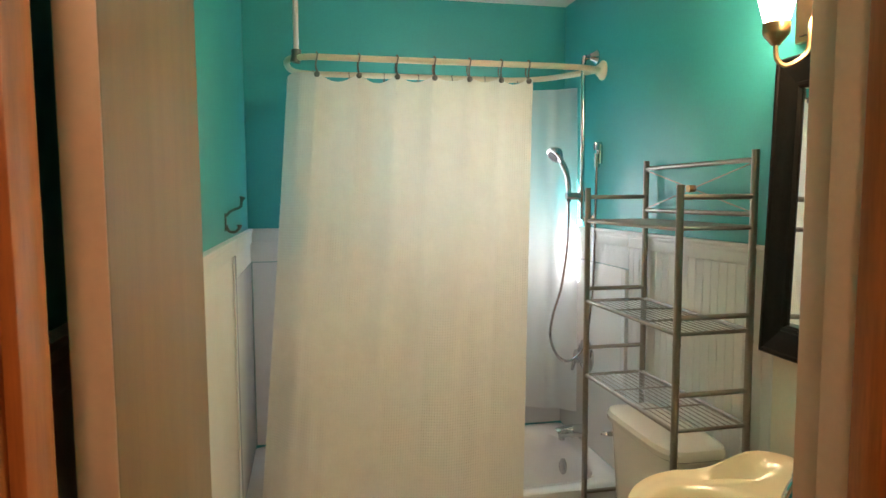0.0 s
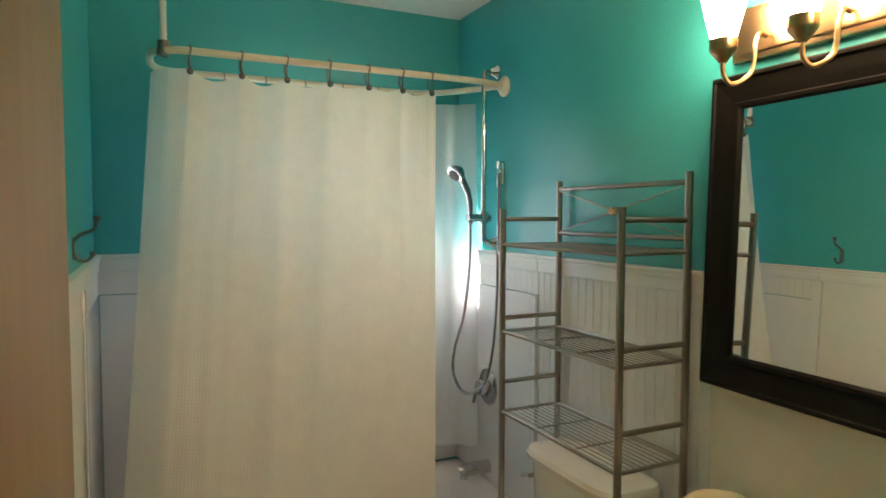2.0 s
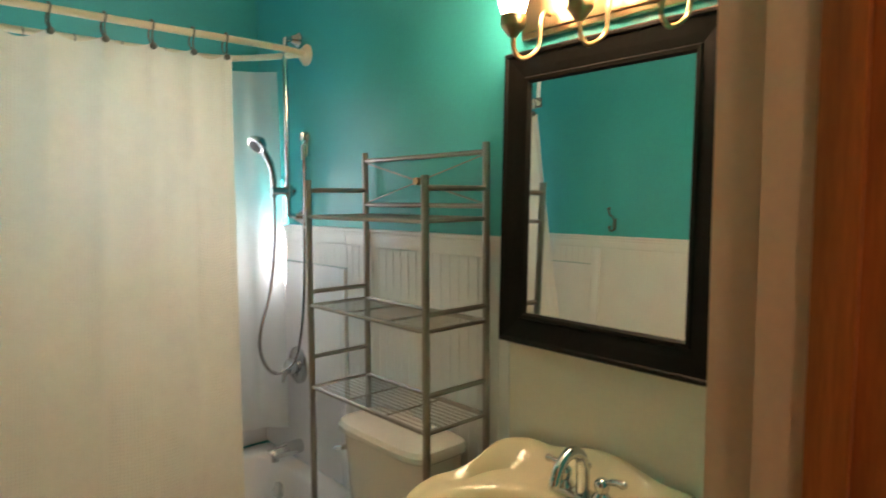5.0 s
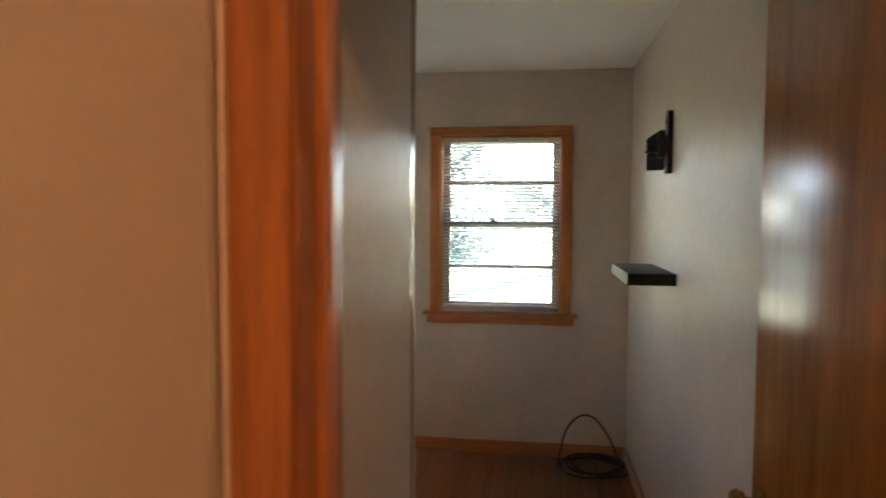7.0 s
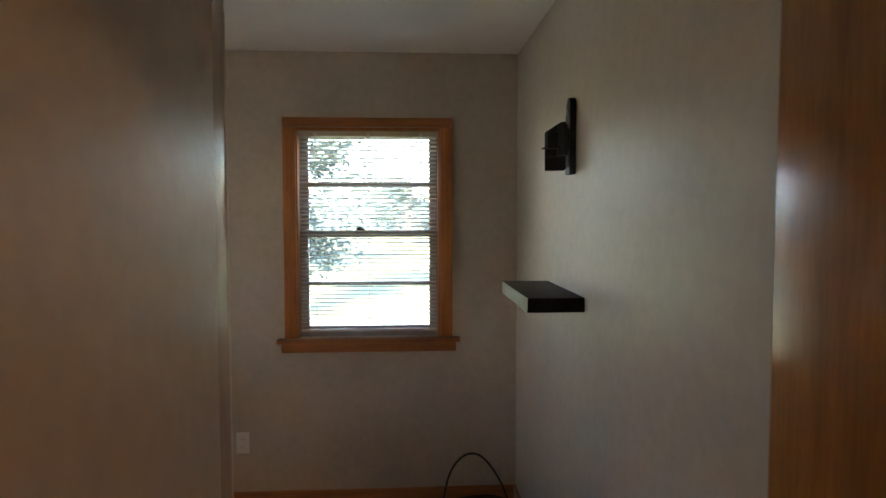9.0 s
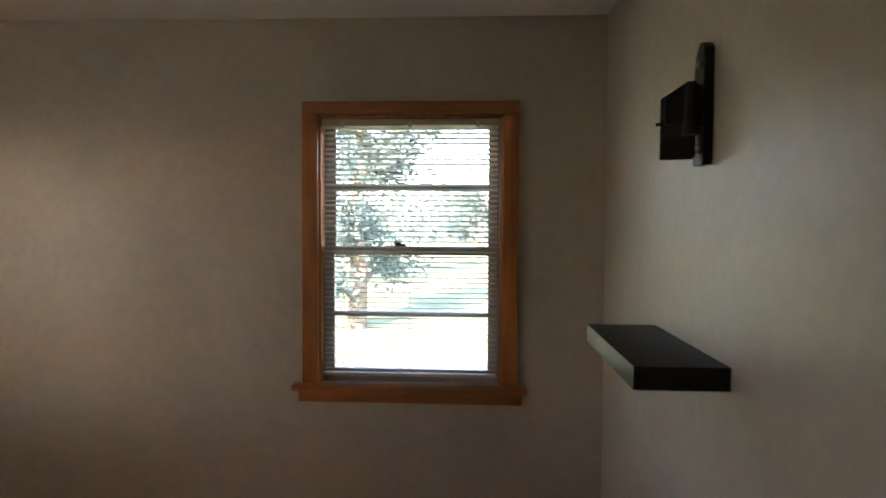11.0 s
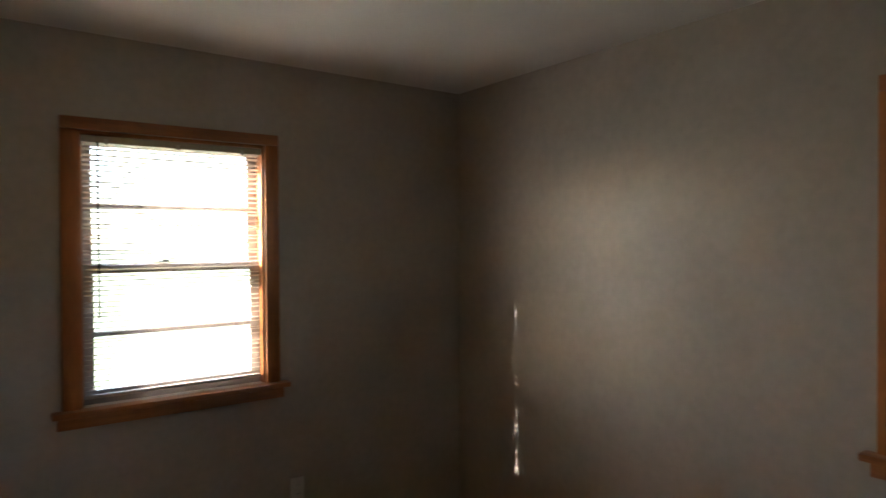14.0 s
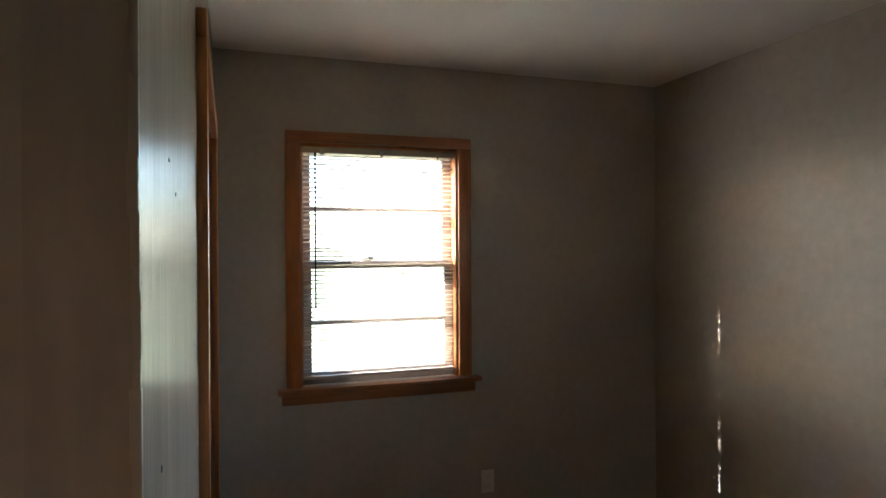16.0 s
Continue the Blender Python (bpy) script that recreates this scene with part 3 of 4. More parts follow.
part("valve_plate", lathe(bmesh.new(), [(0.078, 0), (0.078, 0.005), (0.066, 0.013), (0.034, 0.017), (0.032, 0.05), (0.024, 0.056), (0.004, 0.057)], mv, sy=1.0), CHROME, tf, "round chrome valve plate")
bm = tube(bmesh.new(), [(BE - 0.06, SY, 0.78), (BE - 0.062, SY + 0.03, 0.75), (BE - 0.066, SY + 0.045, 0.705)], [0.011, 0.010, 0.007], 10)
part("valve_lever", bm, CHROME, tf)

HY = 2.82
sh = thing("hand_shower", (BE, HY, 1.42), "chrome hand shower on a slide bar with a hose", "shower")
bx = BE - 0.062
part("slide_bar", tube(bmesh.new(), smooth_curve([(BE - 0.002, HY, 2.125), (BE - 0.045, HY, 2.12), (bx, HY, 2.09), (bx, HY, 1.8), (bx, HY, 1.45), (bx + 0.01, HY, 1.418), (BE - 0.004, HY, 1.41)], 8), 0.0105, 12), CHROME, sh)
for z in (2.125, 1.41):
    mm = Matrix.Translation((BE, HY, z)) @ Vector((-1, 0, 0)).to_track_quat("Z", "Y").to_matrix().to_4x4()
    part("wall_flange", lathe(bmesh.new(), [(0.031, 0), (0.031, 0.004), (0.022, 0.014), (0.015, 0.03), (0.012, 0.034)], mm), CHROME, sh)
bm = cyl(bmesh.new(), (BE - 0.004, HY - 0.055, 1.655), (BE - 0.004, HY - 0.055, 1.74), 0.016)
cyl(bm, (BE - 0.018, HY - 0.055, 1.64), (BE - 0.018, HY - 0.055, 1.70), 0.013)
box(bm, BE - 0.03, BE, HY - 0.068, HY - 0.042, 1.715, 1.75, 0.004)
part("hose_bracket", bm, CHROME, sh)
bm = cyl(bmesh.new(), (bx - 0.075, HY, 1.515), (bx + 0.03, HY, 1.515), 0.017)
cyl(bm, (bx, HY, 1.49), (bx, HY, 1.54), 0.019)
part("slider", bm, CHROME, sh)
hand = part("handle", tube(bmesh.new(), smooth_curve([(bx - 0.064, HY, 1.49), (bx - 0.064, HY, 1.56), (bx - 0.075, HY, 1.62), (bx - 0.105, HY, 1.675), (bx - 0.13, HY, 1.695)], 6), [0.011] * 6 + [0.012] * 6 + [0.014] * 6 + [0.017] * 7, 12), CHROME, sh)
mh = Matrix.Translation((bx - 0.125, HY, 1.70)) @ Vector((-0.75, -0.15, -0.65)).to_track_quat("Z", "Y").to_matrix().to_4x4()
part("shower_head", lathe(bmesh.new(), [(0.012, -0.03), (0.026, -0.018), (0.039, 0.0), (0.041, 0.012), (0.036, 0.018), (0.028, 0.019), (0.004, 0.020)], mh), CHROME, sh)
part("spray_face", lathe(bmesh.new(), [(0.027, 0.0195), (0.026, 0.0225), (0.004, 0.0230)], mh), BLACK_STEEL, sh, "dark spray face")
hp = smooth_curve([(bx - 0.064, HY, 1.49), (bx - 0.068, HY - 0.005, 1.32), (bx - 0.098, HY - 0.015, 1.12), (bx - 0.142, HY - 0.02, 0.98), (bx - 0.15, HY - 0.02, 0.88), (bx - 0.11, HY - 0.015, 0.795), (bx - 0.05, HY - 0.01, 0.775), (bx + 0.01, HY - 0.03, 0.85), (bx + 0.035, HY - 0.05, 1.1), (bx + 0.04, HY - 0.055, 1.4), (BE - 0.018, HY - 0.055, 1.65)], 10)
part("hose", tube(bmesh.new(), hp, 0.0068, 8), CHROME, sh, "ribbed chrome hose")

# ---- curtain hoop and curtains ----
RZ, FY, KY = 2.055, 2.705, 3.05
RAIL = mat("ivory_plastic_rail", (0.74, 0.64, 0.46), 0.35, vary=0.03, bump=0.02)
hoop_pts = [(BE - 0.004, FY + 0.045, RZ), (1.24, FY + 0.012, RZ), (1.10, FY, RZ), (0.8, FY, RZ), (0.5, FY, RZ), (0.2, FY, RZ), (0.10, FY + 0.004, RZ), (0.035, FY + 0.05, RZ), (0.015, FY + 0.13, RZ),
            (0.03, KY - 0.06, RZ), (0.10, KY, RZ), (0.3, KY, RZ), (0.6, KY, RZ), (0.9, KY, RZ), (1.04, KY - 0.004, RZ), (1.16, KY - 0.06, RZ), (1.27, FY + 0.14, RZ), (BE - 0.03, FY + 0.05, RZ)]
hoop = thing("curtain_hoop", (BE, FY + 0.02, RZ), "ivory hoop rail for the shower curtain, hung from the ceiling", "curtain rail")
hoop_curve = smooth_curve(hoop_pts, 8)
part("rail", tube(bmesh.new(), hoop_curve, 0.0125, 12), RAIL, hoop)
mm = Matrix.Translation((BE, FY + 0.05, RZ)) @ Vector((-1, 0, 0)).to_track_quat("Z", "Y").to_matrix().to_4x4()
part("wall_flange", lathe(bmesh.new(), [(0.042, 0), (0.042, 0.006), (0.030, 0.016), (0.020, 0.03)], mm), RAIL, hoop)
part("ceiling_pole", cyl(bmesh.new(), (0.055, FY + 0.03, RZ + 0.012), (0.055, FY + 0.03, H - 0.008), 0.0105), WHITE_TRIM, hoop, "white ceiling support pole")
part("ceiling_flange", lathe(bmesh.new(), [(0.034, H - 0.009), (0.034, H - 0.004), (0.030, H)], Matrix.Translation((0.055, FY + 0.03, 0))), WHITE_TRIM, hoop)
bm = tube(bmesh.new(), [(0.055, FY + 0.03, RZ + 0.03), (0.055, FY + 0.03, RZ + 0.012), (0.050, FY + 0.03, RZ - 0.018)], 0.019, 12)
part("corner_clamp", bm, PEWTER, hoop, "dark clamp at the rail's corner")

HOOKS = [0.131, 0.292, 0.442, 0.592, 0.735, 0.868, 0.986]
CURTAIN_N = CURTAIN.node_tree


def weave(material, period, strength):
    """Waffle ribs: crossing waves as fine relief."""
    nt = material.node_tree
    uv = nt.nodes.new("ShaderNodeTexCoord")
    last = None
    for axis, k in (("X", 1.0), ("Y", 0.55)):
        w = nt.nodes.new("ShaderNodeTexWave")
        w.bands_direction = axis
        w.inputs["Scale"].default_value = 0.314 / period
        w.inputs["Distortion"].default_value = 0.3
        nt.links.new(uv.outputs["UV"], w.inputs["Vector"])
        b = nt.nodes.new("ShaderNodeBump")
        b.inputs["Strength"].default_value, b.inputs["Distance"].default_value = strength * k, 0.003
        nt.links.new(w.outputs["Fac"], b.inputs["Height"])
        if last:
            nt.links.new(last.outputs[0], b.inputs["Normal"])
        last = b
    nt.links.new(last.outputs[0], nt.nodes["Principled BSDF"].inputs["Normal"])


weave(CURTAIN, 0.010, 0.34)


def cloth(name, path, top, bottom, nz, material, parent, label="", power=0.6):
    """A hanging cloth: path(s) gives the place on the rail, top(s) the upper edge, bottom(s) the hem's place."""
    bm = bmesh.new()
    uvl = bm.loops.layers.uv.new("uv")
    ns = len(path)
    grid, lens = [], [0.0]
    for a, b in zip(path, path[1:]):
        lens.append(lens[-1] + (Vector(b) - Vector(a)).length)
    for i, p in enumerate(path):
        col = []
        t, q = top[i], bottom[i]
        for j in range(nz + 1):
            f = j / nz
            e = f ** power
            col.append(bm.verts.new((p[0] + (q[0] - p[0]) * f, p[1] + (q[1] - p[1]) * e, t + (q[2] - t) * f)))
        grid.append(col)
    for i in range(ns - 1):
        for j in range(nz):
            f = bm.faces.new((grid[i][j], grid[i + 1][j], grid[i + 1][j + 1], grid[i][j + 1]))
            for lp, (a, b) in zip(f.loops, ((i, j), (i + 1, j), (i + 1, j + 1), (i, j + 1))):
                lp[uvl].uv = (lens[a], b / nz * 1.8)
    return part(name, bm, material, parent, label)


cur = thing("shower_curtain", (0.55, FY, 1.96), "ivory waffle-weave shower curtain hanging from ring hooks", "curtain")
path, top, bottom = [], [], []
N = 150
left_arc = [(0.131, FY), (0.07, FY + 0.02), (0.03, FY + 0.06), (0.016, FY + 0.12), (0.022, FY + 0.2)]
rnd = random.Random(4)
ph = [rnd.uniform(0, 6.28) for _ in range(6)]
for i in range(N + 1):
    f = i / N
    if f < 0.82:
        x = 1.01 + (0.131 - 1.01) * f / 0.82
        y = FY
    else:
        g = (f - 0.82) / 0.18 * 3.999
        k = int(g)
        x = left_arc[k][0] + (left_arc[k + 1][0] - left_arc[k][0]) * (g - k)
        y = left_arc[k][1] + (left_arc[k + 1][1] - left_arc[k][1]) * (g - k)
    hx = sorted(HOOKS)
    sag = 0.0
    for a, b in zip(hx, hx[1:]):
        if a <= x <= b and y == FY:
            w = (x - a) / (b - a)
            sag = 0.03 * math.sin(math.pi * w) * (0.8 + 0.3 * math.sin(7 * a))
    fold = 0.010 * math.sin(x * 38 + ph[0]) + 0.006 * math.sin(x * 71 + ph[1])
    path.append((x, y + fold * 0.35 + sag * 0.6))
    top.append(1.998 - sag)
    edge = max(0.0, (f - 0.72) / 0.28)
    fold2 = 0.017 * math.sin(x * 11 + ph[2]) + 0.009 * math.sin(x * 23 + ph[3]) + edge * 0.022 * math.sin(f * 95 + ph[4])
    bxx = -0.13 + (x - 0.016) * (0.85 + 0.13) / (1.01 - 0.016)
    byy = 2.345 + 0.24 * edge ** 1.3 + fold2 + (y - FY) * 0.9
    bottom.append((bxx + edge * 0.012 * math.sin(f * 60), byy, 0.14 + 0.004 * math.sin(x * 9)))
cloth("cloth", path, top, bottom, 48, CURTAIN, cur, power=1.05)
for x in HOOKS:
    ring = [(x + 0.004 * math.sin(k), FY + 0.020 * math.sin(2 * math.pi * k / 16) - 0.002, RZ - 0.020 + 0.038 * math.cos(2 * math.pi * k / 16)) for k in range(16)]
    part("ring_hook", tube(bmesh.new(), ring, 0.003, 7, closed=True), PEWTER, cur, "dark metal ring hook with a ball")
    bm = bmesh.new()
    bmesh.ops.create_uvsphere(bm, u_segments=10, v_segments=7, radius=0.0115, matrix=Matrix.Translation((x, FY - 0.016, 1.987)))
    part("hook_ball", bm, PEWTER, cur)

lin = thing("shower_liner", (0.7, KY, 1.95), "translucent white liner curtain on the back rail", "curtain")
path, top, bottom = [], [], []
for i in range(111):
    f = i / 110
    if f < 0.85:
        x, y = 0.05 + 1.03 * f / 0.85, KY - 0.004
    else:
        g = (f - 0.85) / 0.15
        x, y = 1.08 + 0.222 * g, KY - 0.004 - 0.115 * g ** 1.4
    fold = 0.012 * math.sin(x * 42) + 0.006 * math.sin(x * 77 + 1)
    path.append((x, y + fold * 0.5))
    top.append(2.008)
    bottom.append((x + 0.004 * math.sin(x * 30), y - 0.02 + fold, 0.50))
cloth("cloth", path, top, bottom, 20, LINER, lin)
for k in range(7):
    x = 0.12 + k * 0.155
    ring = [(x, KY + 0.018 * math.sin(2 * math.pi * j / 14), RZ - 0.022 + 0.036 * math.cos(2 * math.pi * j / 14)) for j in range(14)]
    part("ring_hook", tube(bmesh.new(), ring, 0.002, 6, closed=True), PEWTER, lin)
# bathroom window behind the curtain
bw = thing("window_3", (0.60, BN, 1.28), "small white bathroom window hidden behind the curtain", "window")
bw["kind"] = "structure"
bm = bmesh.new()
box(bm, 0.25, 0.95, BN + 0.03, BN + 0.08, 1.28, 1.32, 0.003)
box(bm, 0.25, 0.95, BN + 0.03, BN + 0.08, 1.92, 1.96, 0.003)
box(bm, 0.25, 0.29, BN + 0.03, BN + 0.08, 1.321, 1.919, 0.003)
box(bm, 0.91, 0.95, BN + 0.03, BN + 0.08, 1.321, 1.919, 0.003)
part("window_frame", bm, WHITE_TRIM, bw)

# ---- coat hook ----
ch = thing("coat_hook", (BW, 2.385, 1.45), "dark pewter double coat hook on the teal wall", "hook")
part("back_plate", box(bmesh.new(), BW, BW + 0.005, 2.375, 2.395, 1.405, 1.465, 0.002), PEWTER, ch)
part("upper_prong", tube(bmesh.new(), smooth_curve([(BW + 0.004, 2.385, 1.455), (BW + 0.02, 2.385, 1.472), (BW + 0.05, 2.385, 1.485), (BW + 0.055, 2.385, 1.505), (BW + 0.060, 2.385, 1.520)], 5), [0.0045] * 15 + [0.0055, 0.006, 0.008, 0.010, 0.010, 0.006], 8), PEWTER, ch)
part("lower_prong", tube(bmesh.new(), smooth_curve([(BW + 0.004, 2.385, 1.425), (BW + 0.012, 2.385, 1.405), (BW + 0.032, 2.385, 1.402), (BW + 0.045, 2.385, 1.415), (BW + 0.046, 2.385, 1.426)], 5), [0.0045] * 15 + [0.0055, 0.006, 0.007, 0.009, 0.009, 0.006], 8), PEWTER, ch)

# ---- shelf rack over the toilet ----
rk = thing("shelf_rack", (1.22, 2.05, 0), "satin nickel tube shelf rack standing over the toilet", "shelf rack")
FX, BX, Y0, Y1 = 1.086, 1.316, 1.735, 2.325
for x, z in ((FX, 1.545), (BX, 1.643)):
    for y in (Y0, Y1):
        p = part("post", cyl(bmesh.new(), (x, y, 0.006), (x, y, z), 0.0105), NICKEL, rk)
        part("foot", cyl(bmesh.new(), (x, y, 0.0), (x, y, 0.012), 0.013), BLACK_RUBBER, p, "black rubber foot")
        for zz in (1.10, 0.78):
            part("joint", cyl(bmesh.new(), (x, y, zz - 0.003), (x, y, zz + 0.003), 0.0118), NICKEL, p)
for y in (Y0, Y1):
    for z in (1.512, 1.175, 0.955, 0.40):
        part("side_bar", cyl(bmesh.new(), (FX, y, z), (BX, y, z), 0.0078, seg=10), NICKEL, rk)
for z in (1.615, 1.462):
    part("back_bar", cyl(bmesh.new(), (BX, Y0, z), (BX, Y1, z), 0.0075, seg=10), NICKEL, rk)
for a, b in (((BX, Y0, 1.61), (BX, Y1, 1.467)), ((BX - 0.004, Y1, 1.61), (BX - 0.004, Y0, 1.467))):
    part("cross_wire", cyl(bmesh.new(), a, b, 0.0022, seg=6), NICKEL, rk)
part("cross_clamp", cyl(bmesh.new(), (BX - 0.018, 2.03, 1.538), (BX + 0.006, 2.03, 1.538), 0.012), BRONZE, rk)
for z in (1.425, 1.130, 0.852):
    bm = bmesh.new()
    cyl(bm, (FX, Y0, z), (FX, Y1, z), 0.0068, seg=10)
    cyl(bm, (BX, Y0, z), (BX, Y1, z), 0.0068, seg=10)
    cyl(bm, (FX, Y0, z), (BX, Y0, z), 0.0058, seg=10)
    cyl(bm, (FX, Y1, z), (BX, Y1, z), 0.0058, seg=10)
    s = part("shelf", bm, NICKEL, rk)
    for k in range(1, 11):
        x = FX + (BX - FX) * k / 11
        part("shelf_wire", cyl(bmesh.new(), (x, Y0, z + 0.003), (x, Y1, z + 0.003), 0.0017, seg=6), NICKEL, s)
    for k in (1, 2):
        y = Y0 + (Y1 - Y0) * k / 3
        part("shelf_strut", cyl(bmesh.new(), (FX, y, z - 0.001), (BX, y, z - 0.001), 0.003, seg=6), NICKEL, s)

# ---- toilet ----
TYC = 2.028
to = thing("toilet", (0.95, TYC, 0), "white glazed toilet with its lid closed", "toilet")


def oval_stack(bm, levels, n=40):
    """Rings of egg shape: (x front, x back, half width, z)."""
    rs = []
    for x0, x1, hw, z in levels:
        xc, a = x0 + (x1 - x0) * 0.56, None
        r = []
        for k in range(n):
            t = 2 * math.pi * k / n
            c, s = math.cos(t), math.sin(t)
            a = (x1 - xc) if c > 0 else (xc - x0)
            pw = 0.72 if c > 0 else 1.0
            r.append(bm.verts.new((xc + a * math.copysign(abs(c) ** pw, c), TYC + hw * math.copysign(abs(s) ** (0.85 if c > 0 else 1.0), s), z)))
        rs.append(r)
    for r0, r1 in zip(rs, rs[1:]):
        for k in range(n):
            bm.faces.new((r0[k], r0[(k + 1) % n], r1[(k + 1) % n], r1[k]))
    bm.faces.new(rs[0][::-1])
    bm.faces.new(rs[-1])
    return bm


part("bowl", oval_stack(bmesh.new(), [(0.74, 1.14, 0.115, 0.0), (0.74, 1.15, 0.118, 0.03), (0.78, 1.15, 0.10, 0.10), (0.74, 1.16, 0.12, 0.22), (0.63, 1.19, 0.165, 0.32), (0.595, 1.22, 0.182, 0.375), (0.60, 1.22, 0.178, 0.39)]), PORCELAIN, to)
part("seat", oval_stack(bmesh.new(), [(0.588, 1.03, 0.184, 0.392), (0.582, 1.035, 0.19, 0.40), (0.588, 1.03, 0.186, 0.412)]), PORCELAIN, to)
part("lid", oval_stack(bmesh.new(), [(0.590, 1.03, 0.184, 0.415), (0.580, 1.035, 0.192, 0.424), (0.590, 1.03, 0.186, 0.434), (0.66, 0.98, 0.13, 0.440), (0.78, 0.90, 0.04, 0.4415)]), PORCELAIN, to)
bm = box(bmesh.new(), 1.03, 1.19, TYC - 0.12, TYC + 0.12, 0.36, 0.401, 0.012)
part("deck", bm, PORCELAIN, to)
for s in (-1, 1):
    part("hinge_cap", box(bmesh.new(), 1.025, 1.06, TYC + s * 0.075 - 0.018, TYC + s * 0.075 + 0.018, 0.402, 0.425, 0.006), PORCELAIN, to)


def tank_ring(bm, x0, x1, hw, z, n=36, e=0.32):
    xc, a = (x0 + x1) / 2, (x1 - x0) / 2
    r = []
    for k in range(n):
        t = 2 * math.pi * k / n
        c, s = math.cos(t), math.sin(t)
        bow = 0.022 * (1 - (s * s)) if c < 0 else 0.0
        r.append(bm.verts.new((xc + a * math.copysign(abs(c) ** e, c) - bow, TYC + hw * math.copysign(abs(s) ** e, s), z)))
    return r


def tank_stack(levels):
    bm = bmesh.new()
    rs = [tank_ring(bm, *lv) for lv in levels]
    for r0, r1 in zip(rs, rs[1:]):
        for k in range(36):
            bm.faces.new((r0[k], r0[(k + 1) % 36], r1[(k + 1) % 36], r1[k]))
    bm.faces.new(rs[0][::-1])
    bm.faces.new(rs[-1])
    return bm


part("tank", tank_stack([(1.165, 1.31, 0.175, 0.402), (1.155, 1.318, 0.185, 0.43), (1.145, 1.320, 0.213, 0.70), (1.145, 1.320, 0.214, 0.715)]), PORCELAIN, to)
part("tank_lid", tank_stack([(1.142, 1.322, 0.218, 0.7165), (1.132, 1.325, 0.229, 0.725), (1.130, 1.325, 0.231, 0.742), (1.138, 1.322, 0.225, 0.755), (1.165, 1.31, 0.20, 0.760)]), PORCELAIN, to)
lv = part("flush_lever", tube(bmesh.new(), [(1.128, TYC + 0.165, 0.672), (1.112, TYC + 0.165, 0.672), (1.108, TYC + 0.185, 0.668), (1.108, TYC + 0.20, 0.662)], [0.010, 0.008, 0.007, 0.006], 8), CHROME, to)

# ---- toilet paper stand ----
tp = thing("toilet_paper_stand", (0.90, 1.70, 0), "toilet paper roll on a thin metal floor stand", "paper holder")
part("base", lathe(bmesh.new(), [(0.075, 0.0), (0.075, 0.008), (0.06, 0.012), (0.008, 0.014)], Matrix.Translation((0.905, 1.69, 0))), NICKEL, tp)
part("stem", tube(bmesh.new(), smooth_curve([(0.905, 1.69, 0.012), (0.905, 1.69, 0.40), (0.905, 1.69, 0.50), (0.890, 1.692, 0.525), (0.855, 1.70, 0.50)], 6), 0.005, 8), NICKEL, tp)
bm = lathe(bmesh.new(), [(0.020, 0.0), (0.052, 0.0), (0.055, 0.004), (0.055, 0.101), (0.052, 0.105), (0.020, 0.105)], Matrix.Translation((0.84, 1.715, 0.395)))
part("paper_roll", bm, PAPER, tp, "white toilet paper roll")

# ---- pedestal sink ----
SX, SYC = 1.03, 1.328
si = thing("pedestal_sink", (1.2, SYC, 0), "bisque glazed pedestal sink with a scalloped back rim", "sink")
bm = bmesh.new()
NS = 72


def sink_outline(t):
    """Outer rim: round front, flared shoulders, straight back at the wall."""
    c, s = math.cos(t), math.sin(t)
    if c < 0:
        return SX + 0.258 * c, SYC + 0.31 * s
    b = min(1.0, c * 1.5)
    x = SX + 0.292 * b
    hw = 0.31 - 0.085 * b - 0.018 * math.sin(b * math.pi * 2)
    y = SYC + math.copysign(min(1.0, abs(s) * 1.34), s) * hw
    return x, y


def rim_z(t):
    c, s = math.cos(t), math.sin(t)
    if c < -0.05:
        return 0.832 + 0.004 * abs(s)
    b = min(1.0, (c + 0.05) / 0.6)
    sm = b * b * (3 - 2 * b)
    wave = 0.016 * math.cos(abs(s) * 5.2)
    return 0.836 + sm * (0.058 + wave)


def ring_at(fn):
    return [bm.verts.new(fn(2 * math.pi * k / NS)) for k in range(NS)]


def mix(t, f, dz, ez=None):
    ox, oy = sink_outline(t)
    ix, iy = 0.995 + 0.175 * math.cos(t), SYC + 0.235 * math.sin(t)
    return (ox + (ix - ox) * f, oy + (iy - oy) * f, dz)


def basin(t, k, z):
    return (0.995 + 0.03 * (1 - k) + 0.175 * k * math.cos(t), SYC + 0.235 * k * math.sin(t), z)


def under(t, k, z):
    ox, oy = sink_outline(t)
    return (1.15 + (ox - 1.15) * k, SYC + (oy - SYC) * k, z)


